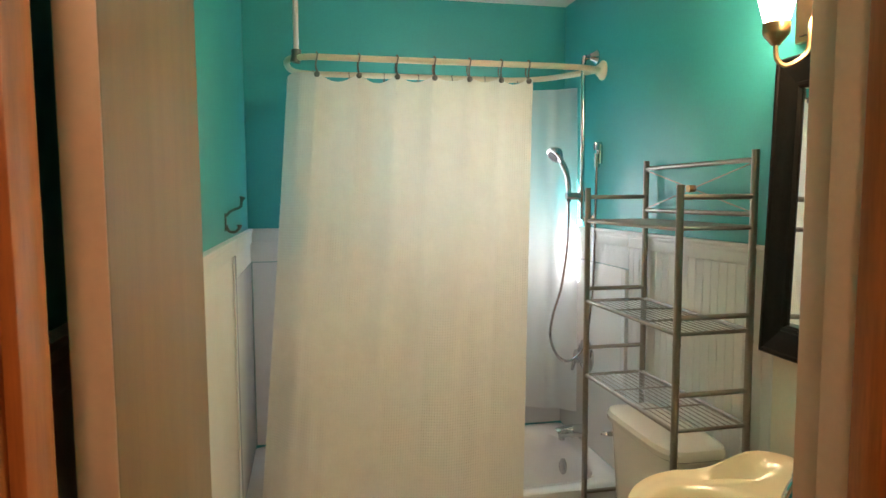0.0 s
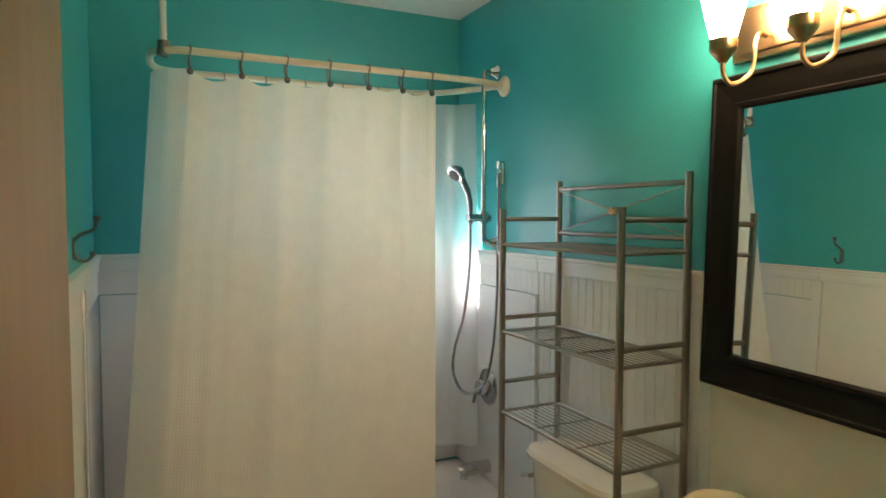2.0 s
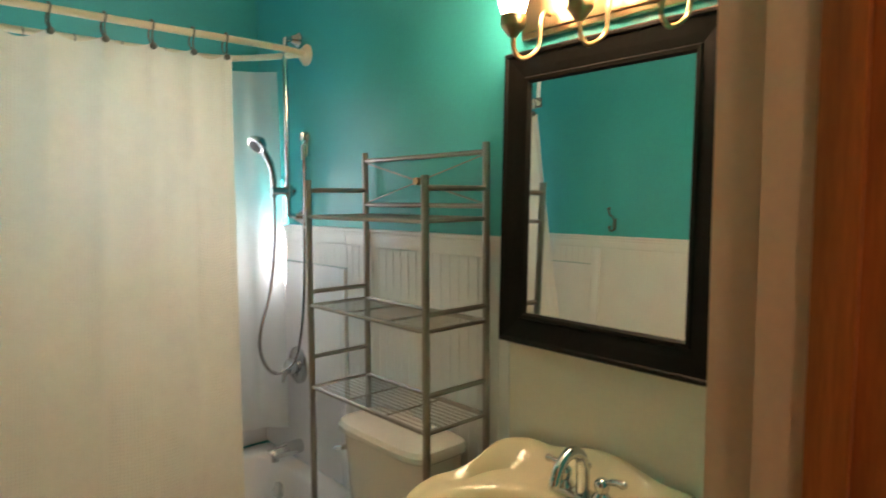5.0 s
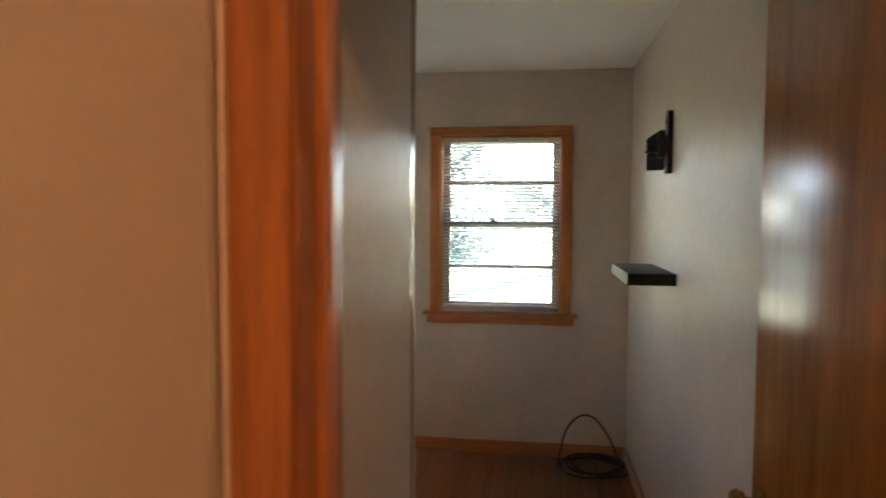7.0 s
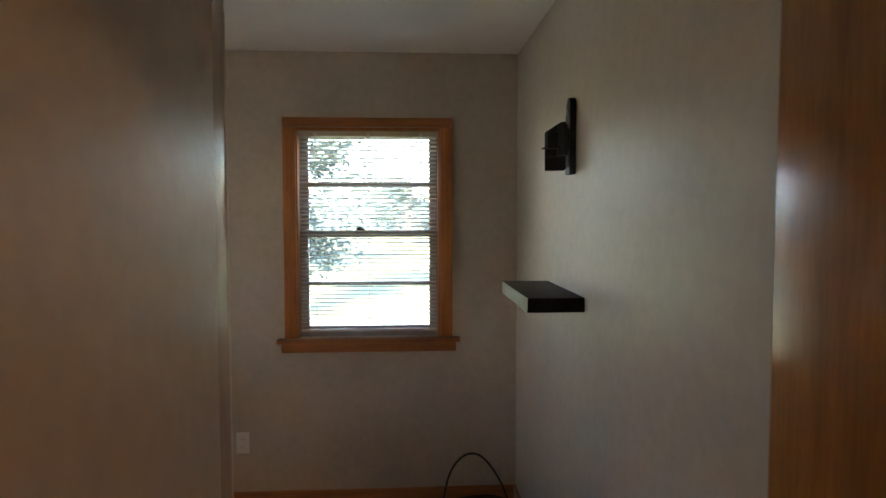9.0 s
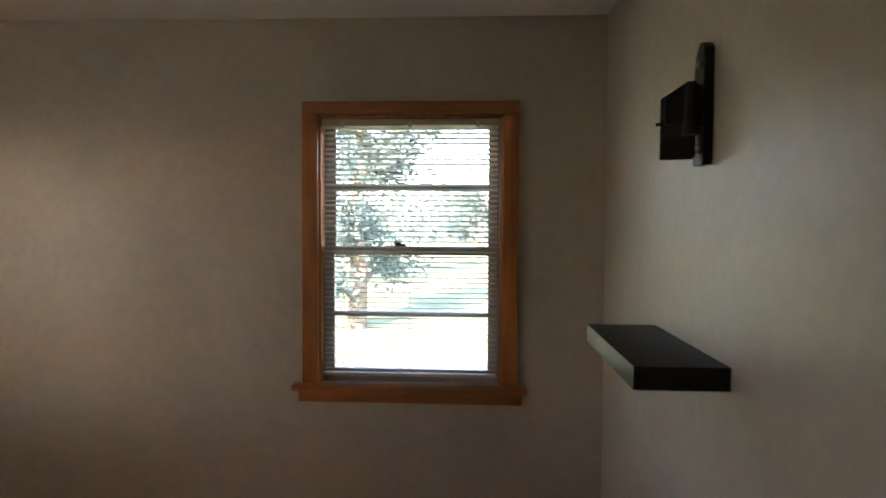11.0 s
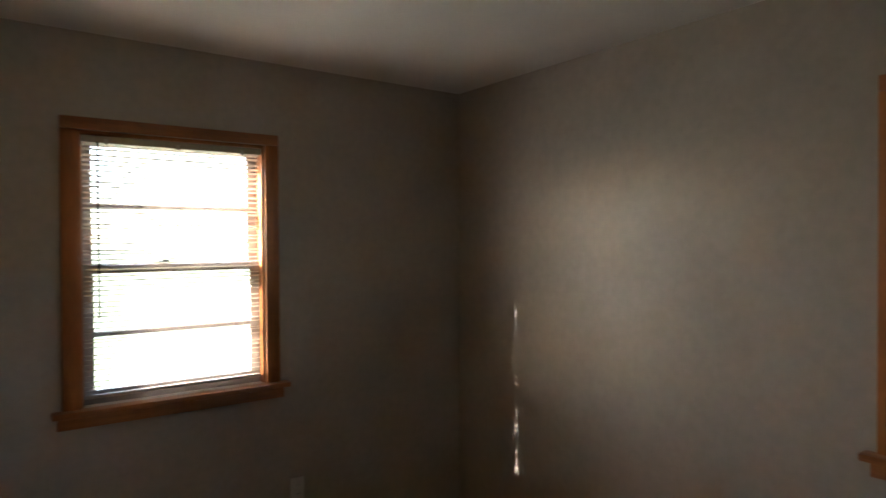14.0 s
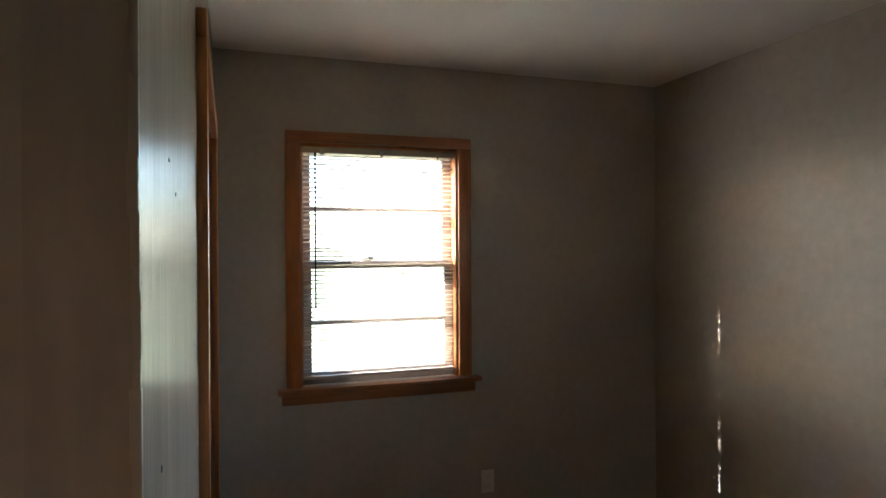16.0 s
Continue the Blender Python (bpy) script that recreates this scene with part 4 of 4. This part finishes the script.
rings = [ring_at(lambda t: under(t, 0.36, 0.60)), ring_at(lambda t: under(t, 0.55, 0.66)), ring_at(lambda t: under(t, 0.86, 0.745)), ring_at(lambda t: under(t, 0.965, 0.79)),
         ring_at(lambda t: (*sink_outline(t), rim_z(t) - 0.018)), ring_at(lambda t: (*sink_outline(t), rim_z(t) - 0.004)), ring_at(lambda t: mix(t, 0.05, rim_z(t) + 0.003)), ring_at(lambda t: mix(t, 0.14, rim_z(t) - 0.001)),
         ring_at(lambda t: mix(t, 0.30, 0.5 * rim_z(t) + 0.5 * 0.834 - 0.002)), ring_at(lambda t: mix(t, 0.46, 0.833)), ring_at(lambda t: mix(t, 0.86, 0.832)), ring_at(lambda t: mix(t, 0.96, 0.829)),
         ring_at(lambda t: basin(t, 0.965, 0.817)), ring_at(lambda t: basin(t, 0.90, 0.785)), ring_at(lambda t: basin(t, 0.76, 0.742)), ring_at(lambda t: basin(t, 0.54, 0.713)), ring_at(lambda t: basin(t, 0.28, 0.700)), ring_at(lambda t: basin(t, 0.11, 0.696))]
for r0, r1 in zip(rings, rings[1:]):
    for k in range(NS):
        bm.faces.new((r0[k], r0[(k + 1) % NS], r1[(k + 1) % NS], r1[k]))
bm.faces.new(rings[-1])
bm.faces.new(rings[0][::-1])
bm.transform(Matrix.Translation((0, 0, -0.05)))
part("basin", bm, BISQUE, si)
part("pedestal", lathe(bmesh.new(), [(0.13, 0.0), (0.13, 0.03), (0.095, 0.08), (0.08, 0.25), (0.085, 0.42), (0.11, 0.55), (0.12, 0.59)], Matrix.Translation((1.19, SYC, 0)), sx=0.9), BISQUE, si)
part("drain_ring", lathe(bmesh.new(), [(0.030, 0.6965), (0.030, 0.6985), (0.024, 0.6990)], Matrix.Translation((1.0217, SYC, -0.05))), BLACK_RUBBER, si, "dark gasket round the drain")
part("drain", lathe(bmesh.new(), [(0.026, 0.697), (0.026, 0.700), (0.021, 0.702), (0.019, 0.6995), (0.017, 0.6995), (0.016, 0.704), (0.004, 0.7045)], Matrix.Translation((1.0217, SYC, -0.05))), CHROME, si, "chrome drain with a pop-up plug")
fa = thing("sink_faucet", (1.185, SYC - 0.01, 0.78), "chrome two-lever arched sink faucet", "faucet")
fx, fy, fz = 1.205, SYC - 0.012, 0.7835
part("base_plate", box(bmesh.new(), fx - 0.026, fx + 0.026, fy - 0.082, fy + 0.082, fz, fz + 0.018, 0.009), CHROME, fa)
part("spout", tube(bmesh.new(), smooth_curve([(fx, fy, fz + 0.012), (fx, fy, fz + 0.07), (fx - 0.012, fy, fz + 0.108), (fx - 0.048, fy, fz + 0.124), (fx - 0.085, fy, fz + 0.106), (fx - 0.104, fy, fz + 0.074), (fx - 0.106, fy, fz + 0.062)], 6), [0.016] * 8 + [0.0145] * 12 + [0.013] * 10 + [0.0135] * 7, 14), CHROME, fa)
part("pull_rod", lathe(bmesh.new(), [(0.003, 0.0), (0.003, 0.05), (0.008, 0.055), (0.008, 0.062), (0.003, 0.066)], Matrix.Translation((fx + 0.022, fy, fz + 0.015))), CHROME, fa)
for s in (-1, 1):
    h = part("handle_hub", lathe(bmesh.new(), [(0.024, 0.012), (0.024, 0.02), (0.014, 0.034), (0.018, 0.045), (0.017, 0.058), (0.010, 0.066), (0.003, 0.068)], Matrix.Translation((fx, fy + s * 0.052, fz))), CHROME, fa)
    part("lever", tube(bmesh.new(), smooth_curve([(fx, fy + s * 0.056, fz + 0.058), (fx + 0.004, fy + s * 0.082, fz + 0.066), (fx + 0.006, fy + s * 0.112, fz + 0.066)], 5), [0.006] * 4 + [0.008] * 4 + [0.010, 0.009, 0.005], 10), CHROME, h)

# ---- mirror ----
mi = thing("wall_mirror", (BE, 1.355, 1.10), "wall mirror in a broad black moulded frame", "mirror")
MY0, MY1, MZ0, MZ1, FW = 1.034, 1.662, 1.092, 1.871, 0.085


def lean(y, z):
    """The mirror hangs with its foot on the wainscot cap: leaning back to the wall at the top and at one end."""
    return 0.030 * (z - 1.48) + 0.029 * (y - 1.35)


def mitred(bm, a, b, ia, ib, prof):
    """A mitred frame board between outer corners a, b and inner corners ia, ib; prof: (share inwards, height off the wall)."""
    rows = []
    for f, h in prof:
        row = []
        for o, n in ((a, ia), (b, ib)):
            y, z = o[0] + (n[0] - o[0]) * f, o[1] + (n[1] - o[1]) * f
            row.append(bm.verts.new((BE - 0.031 - h + lean(y, z), y, z)))
        rows.append(row)
    for r0, r1 in zip(rows, rows[1:]):
        bm.faces.new((r0[0], r0[1], r1[1], r1[0]))
    bm.faces.new([r[0] for r in rows])
    bm.faces.new([r[1] for r in rows][::-1])


PROF = [(0, 0), (0, 0.020), (0.06, 0.027), (0.14, 0.027), (0.18, 0.022), (0.55, 0.018), (0.80, 0.014), (0.84, 0.018), (0.94, 0.017), (1.0, 0.009), (1.0, 0.0)]
oc = [(MY0, MZ0), (MY1, MZ0), (MY1, MZ1), (MY0, MZ1)]
ic = [(MY0 + FW, MZ0 + FW), (MY1 - FW, MZ0 + FW), (MY1 - FW, MZ1 - FW), (MY0 + FW, MZ1 - FW)]
for k in range(4):
    bm = bmesh.new()
    mitred(bm, oc[k], oc[(k + 1) % 4], ic[k], ic[(k + 1) % 4], PROF)
    part("frame_board", bm, BLACK_FRAME, mi, smooth=False)
bm = box(bmesh.new(), BE - 0.0375, BE - 0.0350, MY0 + FW - 0.004, MY1 - FW + 0.004, MZ0 + FW - 0.004, MZ1 - FW + 0.004)
bk = box(bmesh.new(), BE - 0.0345, BE - 0.0325, MY0 + FW - 0.006, MY1 - FW + 0.006, MZ0 + FW - 0.006, MZ1 - FW + 0.006)
for q in (bm, bk):
    for v in q.verts:
        v.co.x += lean(v.co.y, v.co.z)
part("glass", bm, MIRROR, mi, "clear silvered mirror glass", smooth=False)
part("backing", bk, BLACK_FRAME, mi, smooth=False)

# ---- vanity light ----
vl = thing("vanity_light", (BE, 1.36, 1.95), "bronze wall lamp with three lit frosted glass shades", "wall lamp")
bm = box(bmesh.new(), BE - 0.022, BE, 1.075, 1.615, 1.90, 2.03, 0.008)
box(bm, BE - 0.03, BE - 0.0222, 1.095, 1.595, 1.915, 2.015, 0.006)
part("back_plate", bm, BRONZE, vl)
LX = 1.211
for y in (1.542, 1.345, 1.148):
    yo = y - 0.0
    arm = smooth_curve([(BE - 0.03, yo - 0.03, 1.945), (BE - 0.05, yo - 0.03, 1.948), (BE - 0.062, yo - 0.028, 1.925), (BE - 0.066, yo - 0.022, 1.86), (LX + 0.025, yo - 0.010, 1.830), (LX + 0.004, yo, 1.848), (LX, y, 1.884)], 6)
    part("arm", tube(bmesh.new(), arm, 0.0058, 8), BRONZE, vl)
    part("cup", lathe(bmesh.new(), [(0.009, 1.878), (0.014, 1.885), (0.029, 1.903), (0.031, 1.909), (0.031, 1.931), (0.028, 1.932)], Matrix.Translation((LX, y, 0)), seg=22), BRONZE, vl)
    part("shade", lathe(bmesh.new(), [(0.027, 1.9325), (0.031, 1.945), (0.041, 1.985), (0.053, 2.04), (0.064, 2.078), (0.066, 2.081), (0.058, 2.076), (0.037, 1.995), (0.025, 1.95)], Matrix.Translation((LX, y, 0)), seg=26), SHADE, vl, "flared frosted glass shade, lit")
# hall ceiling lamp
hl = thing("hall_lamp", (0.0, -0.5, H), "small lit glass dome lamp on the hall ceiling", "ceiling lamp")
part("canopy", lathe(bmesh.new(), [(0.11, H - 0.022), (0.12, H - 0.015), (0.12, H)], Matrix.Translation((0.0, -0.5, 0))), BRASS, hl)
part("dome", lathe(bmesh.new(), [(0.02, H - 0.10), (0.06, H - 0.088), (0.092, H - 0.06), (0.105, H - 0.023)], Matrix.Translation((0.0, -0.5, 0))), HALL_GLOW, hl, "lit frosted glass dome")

# ---- bedroom: trim ----
def baseboard(name, boxes, label="stained wooden baseboard along the bedroom wall"):
    bm = bmesh.new()
    for b in boxes:
        box(bm, *b, 0.004)
    return setting(name, bm, OAK_X if len(name) % 2 else OAK_H, label, "baseboard", smooth=True)


baseboard("baseboard_east", [(RE - 0.014, RE, RS, RN, 0, 0.085)])
baseboard("baseboard_south", [(RW + 0.01, RE - 0.015, RS, RS + 0.014, 0, 0.085)])
baseboard("baseboard_north", [(CX, RE - 0.015, RN - 0.014, RN, 0, 0.085)])
baseboard("baseboard_closet", [(RW + 0.05, CX, CY - 0.014, CY, 0, 0.085), (CX, CX + 0.014, CY - 0.014, 1.51, 0, 0.085)])
# worn corner bead of the closet
bm = bmesh.new()
rb = random.Random(9)
z = 0.09
while z < H:
    dz = rb.uniform(0.02, 0.06)
    w = rb.uniform(0.004, 0.007)
    box(bm, CX - w, CX + rb.uniform(0.0005, 0.002), CY - rb.uniform(0.0005, 0.002), CY + w, z, min(H - 0.001, z + dz + 0.004), 0.0012)
    z += dz
setting("trim_closet_corner", bm, TAUPE, "chipped painted corner bead of the closet", "trim", smooth=True)

# nail holes and chips in the closet paint
for y, z, r in ((0.86, 1.66, 0.003), (0.95, 1.63, 0.003), (0.76, 1.36, 0.004), (0.90, 1.94, 0.0025)):
    m = Matrix.Translation((CX, y, z)) @ Vector((1, 0, 0)).to_track_quat("Z", "Y").to_matrix().to_4x4()
    tagged(part("nail_hole", lathe(bmesh.new(), [(r, 0.0), (r * 0.7, 0.0008)], m, seg=8), DARK, None), "small dark nail hole in the wall paint", "nail hole", "nail holes in the closet wall")

# ---- floating shelf ----
fs = thing("floating_shelf", (3.43, RS, 1.25), "thick glossy black floating shelf on the wall", "shelf")
part("board", box(bmesh.new(), 3.151, 3.709, RS, RS + 0.197, 1.252, 1.302, 0.0015), BLACK_SHELF, fs)

# ---- television bracket ----
tv = thing("television_bracket", (3.31, RS, 1.73), "black steel television wall bracket with an empty plate", "wall bracket")
bm = bmesh.new()
out = [(3.318, 1.708), (3.375, 1.708), (3.38, 1.72), (3.38, 1.90), (3.37, 1.955), (3.348, 1.980), (3.328, 1.978), (3.314, 1.965), (3.314, 1.72)]
f = bm.faces.new([bm.verts.new((x, RS + 0.002, z)) for x, z in out])
r = bmesh.ops.extrude_face_region(bm, geom=[f])
bmesh.ops.translate(bm, verts=[v for v in r["geom"] if isinstance(v, bmesh.types.BMVert)], vec=(0, 0.022, 0))
part("wall_plate", bm, BLACK_STEEL, tv, smooth=False)
for z in (1.745, 1.93):
    mm = Matrix.Translation((3.335, RS + 0.024, z)) @ Vector((0, 1, 0)).to_track_quat("Z", "Y").to_matrix().to_4x4()
    part("bolt", lathe(bmesh.new(), [(0.010, 0), (0.010, 0.005), (0.006, 0.008), (0.002, 0.008)], mm, seg=10), PEWTER, tv)
part("pivot", cyl(bmesh.new(), (3.335, RS + 0.045, 1.775), (3.335, RS + 0.045, 1.885), 0.019), BLACK_STEEL, tv)
bm = box(bmesh.new(), 3.315, 3.355, RS + 0.024, RS + 0.05, 1.79, 1.87, 0.004)
part("knuckle", bm, BLACK_STEEL, tv)
bm = box(bmesh.new(), -0.012, 0.012, 0.0, 0.055, 1.80, 1.86, 0.004)
bm.transform(Matrix.Translation((3.338, RS + 0.045, 0)) @ Matrix.Rotation(radians(-14), 4, "Z"))
part("arm", bm, BLACK_STEEL, tv)
mm = Matrix.Translation((3.365, RS + 0.095, 1.80)) @ Matrix.Rotation(radians(-16), 4, "Z") @ Matrix.Rotation(radians(-6), 4, "Y")
bm = bmesh.new()
f = bm.faces.new([bm.verts.new((-0.003, y, z)) for y, z in ((0.008, -0.078), (0.008, 0.058), (0.003, 0.063), (-0.050, 0.096), (-0.068, 0.096), (-0.068, -0.070), (-0.060, -0.078))])
r = bmesh.ops.extrude_face_region(bm, geom=[f])
bmesh.ops.translate(bm, verts=[v for v in r["geom"] if isinstance(v, bmesh.types.BMVert)], vec=(0.006, 0, 0))
bmesh.ops.recalc_face_normals(bm, faces=bm.faces)
box(bm, -0.012, -0.003, -0.066, 0.006, -0.020, 0.0, 0.0015)
bm.transform(mm)
part("screen_plate", bm, BLACK_STEEL, tv)
bm = box(bmesh.new(), -0.010, 0.010, -0.05, 0.0, -0.028, 0.03, 0.004)
bm.transform(mm)
part("tilt_head", bm, BLACK_STEEL, tv)
bm = cyl(bmesh.new(), (0, 0.006, 0.005), (0.0, 0.017, 0.002), 0.004, seg=8)
bm.transform(mm)
part("tilt_knob", bm, BLACK_STEEL, tv)

tv.matrix_basis = Matrix.Translation((-0.038, 0, 0.020)) @ tv.matrix_basis

# ---- cable coil ----
cb = thing("cable_coil", (4.25, -0.12, 0), "loose black cable coil lying in the room corner", "cable")
rc = random.Random(5)
for k in range(7):
    ax, ay = 0.15 + rc.uniform(-0.03, 0.02), 0.185 + rc.uniform(-0.035, 0.02)
    cx, cy = 4.27 + rc.uniform(-0.02, 0.02), -0.10 + rc.uniform(-0.02, 0.02)
    pts = [(cx + ax * math.cos(t), cy + ay * math.sin(t), 0.012 + 0.010 * k * 0.6 + 0.008 * math.sin(2 * t + k)) for t in [2 * math.pi * j / 40 for j in range(40)]]
    part("loop", tube(bmesh.new(), pts, 0.0055, 7, closed=True), BLACK_RUBBER, cb)
part("raised_loop", tube(bmesh.new(), smooth_curve([(4.20, 0.125, 0.02), (4.24, 0.115, 0.07), (4.29, 0.07, 0.23), (4.31, -0.01, 0.315), (4.31, -0.10, 0.305), (4.29, -0.19, 0.19), (4.26, -0.242, 0.06), (4.22, -0.252, 0.02)], 8), 0.0055, 8), BLACK_RUBBER, cb)


# ---- sockets and switch ----
def plate(name, m, kind, label):
    p = thing(name, m.translation, label, "switch" if kind == "switch" else "socket")

    def b(nm, bx, material, lab="", bev=0.002):
        bm = box(bmesh.new(), *bx, bev)
        bm.transform(m)
        part(nm, bm, material, p, lab)
    b("cover_plate", (-0.035, 0.035, 0, 0.006, -0.057, 0.057), PLASTIC)
    if kind == "switch":
        b("toggle", (-0.005, 0.005, 0.006, 0.018, -0.004, 0.014), PLASTIC)
        b("toggle_slot", (-0.006, 0.006, 0.0062, 0.0070, -0.013, 0.018), PEWTER)
    else:
        for z in (-0.021, 0.021):
            b("socket_face", (-0.017, 0.017, 0.006, 0.0085, z - 0.0145, z + 0.0145), PLASTIC)
            for x in (-0.006, 0.006):
                b("slot", (x - 0.001, x + 0.001, 0.0084, 0.0092, z - 0.004, z + 0.005), DARK, bev=0)
    return p


plate("wall_socket", Matrix.Translation((RE, 1.177, 0.354)) @ Matrix.Rotation(radians(90), 4, "Z"), "socket", "white wall socket below the window")
plate("wall_socket", Matrix.Translation((3.451, RN, 0.377)) @ Matrix.Rotation(radians(180), 4, "Z"), "socket", "white wall socket beside the sunny window")
plate("light_switch", Matrix.Translation((1.36, CY, 1.245)) @ Matrix.Rotation(radians(180), 4, "Z"), "switch", "white light switch on the closet side wall")

# ---- outdoors ----
bm = bmesh.new()
vs = [bm.verts.new((x, y, -0.6)) for x, y in ((-1500, -1500), (1500, -1500), (1500, 1500), (-1500, 1500))]
bm.faces.new(vs)
tagged(part("ground", bm, GRASS, None, smooth=False), "sunlit green lawn round the house", "ground", kind="structure")


def tree(at, height, spread, seed, label):
    """A tapered trunk with limbs and a loose crown of many leaf clumps."""
    rt = random.Random(seed)
    t = thing("tree", at, label, "tree", "trees outside the window")
    x, y, z = at
    bm = bmesh.new()
    trunk = [(x + rt.uniform(-0.08, 0.08) * k, y + rt.uniform(-0.08, 0.08) * k, z + height * 0.72 * k / 6) for k in range(7)]
    tube(bm, smooth_curve(trunk, 3), [0.24 * height / 8 * (1 - 0.8 * i / 18) for i in range(19)], 9)
    tips = []
    for k in range(16):
        f = 0.10 + 0.86 * k / 16
        i = f * 6
        b = Vector(trunk[int(i)]).lerp(Vector(trunk[min(6, int(i) + 1)]), i % 1)
        an = rt.uniform(0, 6.28)
        ln = spread * rt.uniform(0.55, 1.0) * (1.1 - 0.5 * f)
        e = b + Vector((math.cos(an) * ln, math.sin(an) * ln, ln * rt.uniform(0.25, 0.7)))
        mid = b.lerp(e, 0.5) + Vector((0, 0, 0.12 * ln))
        tube(bm, [b, mid, e], [0.07 * height / 8, 0.045 * height / 8, 0.012], 6)
        tips += [(e, 1.0), (mid, 0.8), (b.lerp(e, 0.78), 0.9)]
    part("trunk", bm, BARK, t)
    verts, faces = [], []
    for e, k in tips:
        for _ in range(150):
            c = e + Vector((rt.gauss(0, 0.30), rt.gauss(0, 0.30), rt.gauss(0, 0.24))) * spread * 0.55 * k
            s = rt.uniform(0.05, 0.11)
            u = Vector((rt.gauss(0, 1), rt.gauss(0, 1), rt.gauss(0, 1))).normalized() * s
            w = u.orthogonal().normalized() * s * 0.55
            n = len(verts)
            verts += [c - u, c + w, c + u, c - w]
            faces.append((n, n + 1, n + 2, n + 3))
    me = bpy.data.meshes.new("crown")
    me.from_pydata([tuple(v) for v in verts], [], faces)
    me.materials.append(LEAF)
    cr = new("crown", me)
    cr.parent = t
    cr.matrix_parent_inverse = t.matrix_basis.inverted()
    return t


for at, h, s, sd in (((15.0, 2.75, -0.6), 7.5, 2.0, 1), ((25.0, 6.2, -0.6), 8.5, 2.6, 2), ((33.0, 13.0, -0.6), 9.5, 3.2, 3), ((46.0, 0.0, -0.6), 6.0, 3.0, 4)):
    tree(at, h, s, sd, "leafy green tree on the lawn")
# far row of woods
bm = bmesh.new()
rw = random.Random(11)
verts, faces = [], []
for k in range(5200):
    a = rw.uniform(-0.9, 1.2)
    d = rw.uniform(75, 95)
    c = Vector((d * math.cos(a), d * math.sin(a), rw.uniform(-0.6, 4.2 + 2.0 * math.sin(a * 9) + 1.2 * math.sin(a * 23))))
    s = rw.uniform(0.4, 0.9)
    u = Vector((rw.gauss(0, 1), rw.gauss(0, 1), rw.gauss(0, 1))).normalized() * s
    w = u.orthogonal().normalized() * s * 0.6
    n = len(verts)
    verts += [tuple(c - u), tuple(c + w), tuple(c + u), tuple(c - w)]
    faces.append((n, n + 1, n + 2, n + 3))
bm.free()
me = bpy.data.meshes.new("far_woods")
me.from_pydata(verts, [], faces)
me.materials.append(LEAF)
tagged(new("far_woods", me), "distant green row of woods beyond the lawn", "woods", kind="stuff")

# ---- floor pieces ----
rp = random.Random(3)
bw_, n = 0.0575, 0
meshes = {}
y = RS
while y < RN - 0.01:
    w = min(bw_, RN - y)
    cuts = [RW - 0.06] + sorted([RW + 0.9 + rp.uniform(-0.4, 0.4), RW + 2.2 + rp.uniform(-0.5, 0.5)]) + [RE]
    for x0, x1 in zip(cuts, cuts[1:]):
        key = (round(x1 - x0, 1), round(w, 3))
        if key not in meshes:
            bm = box(bmesh.new(), 0, 1, 0.0006, w - 0.0006, -0.0115, 0.0, 0)
            es = [e for e in bm.edges if min(e.verts[0].co.z, e.verts[1].co.z) > -0.001]
            bmesh.ops.bevel(bm, geom=es, offset=0.0010, segments=1, affect="EDGES")
            meshes[key] = mesh_of(bm, "floorboard", FLOOR_WOOD)
        o = new("floorboard", meshes[key])
        o.parent = floor_room
        o.location = (x0 + 0.0005, y, 0)
        o.scale = (x1 - x0 - 0.001, 1, 1)
    y += bw_
bm = box(bmesh.new(), 0.001, 0.299, 0.001, 0.299, -0.006, 0.0, 0)
tile_me = mesh_of(bm, "floor_tile", TILE)
for i in range(5):
    for j in range(8):
        o = new("floor_tile", tile_me)
        o.parent = floor_bath
        o.location = (BW + 0.005 + i * 0.303, BS + 0.005 + j * 0.303, 0)
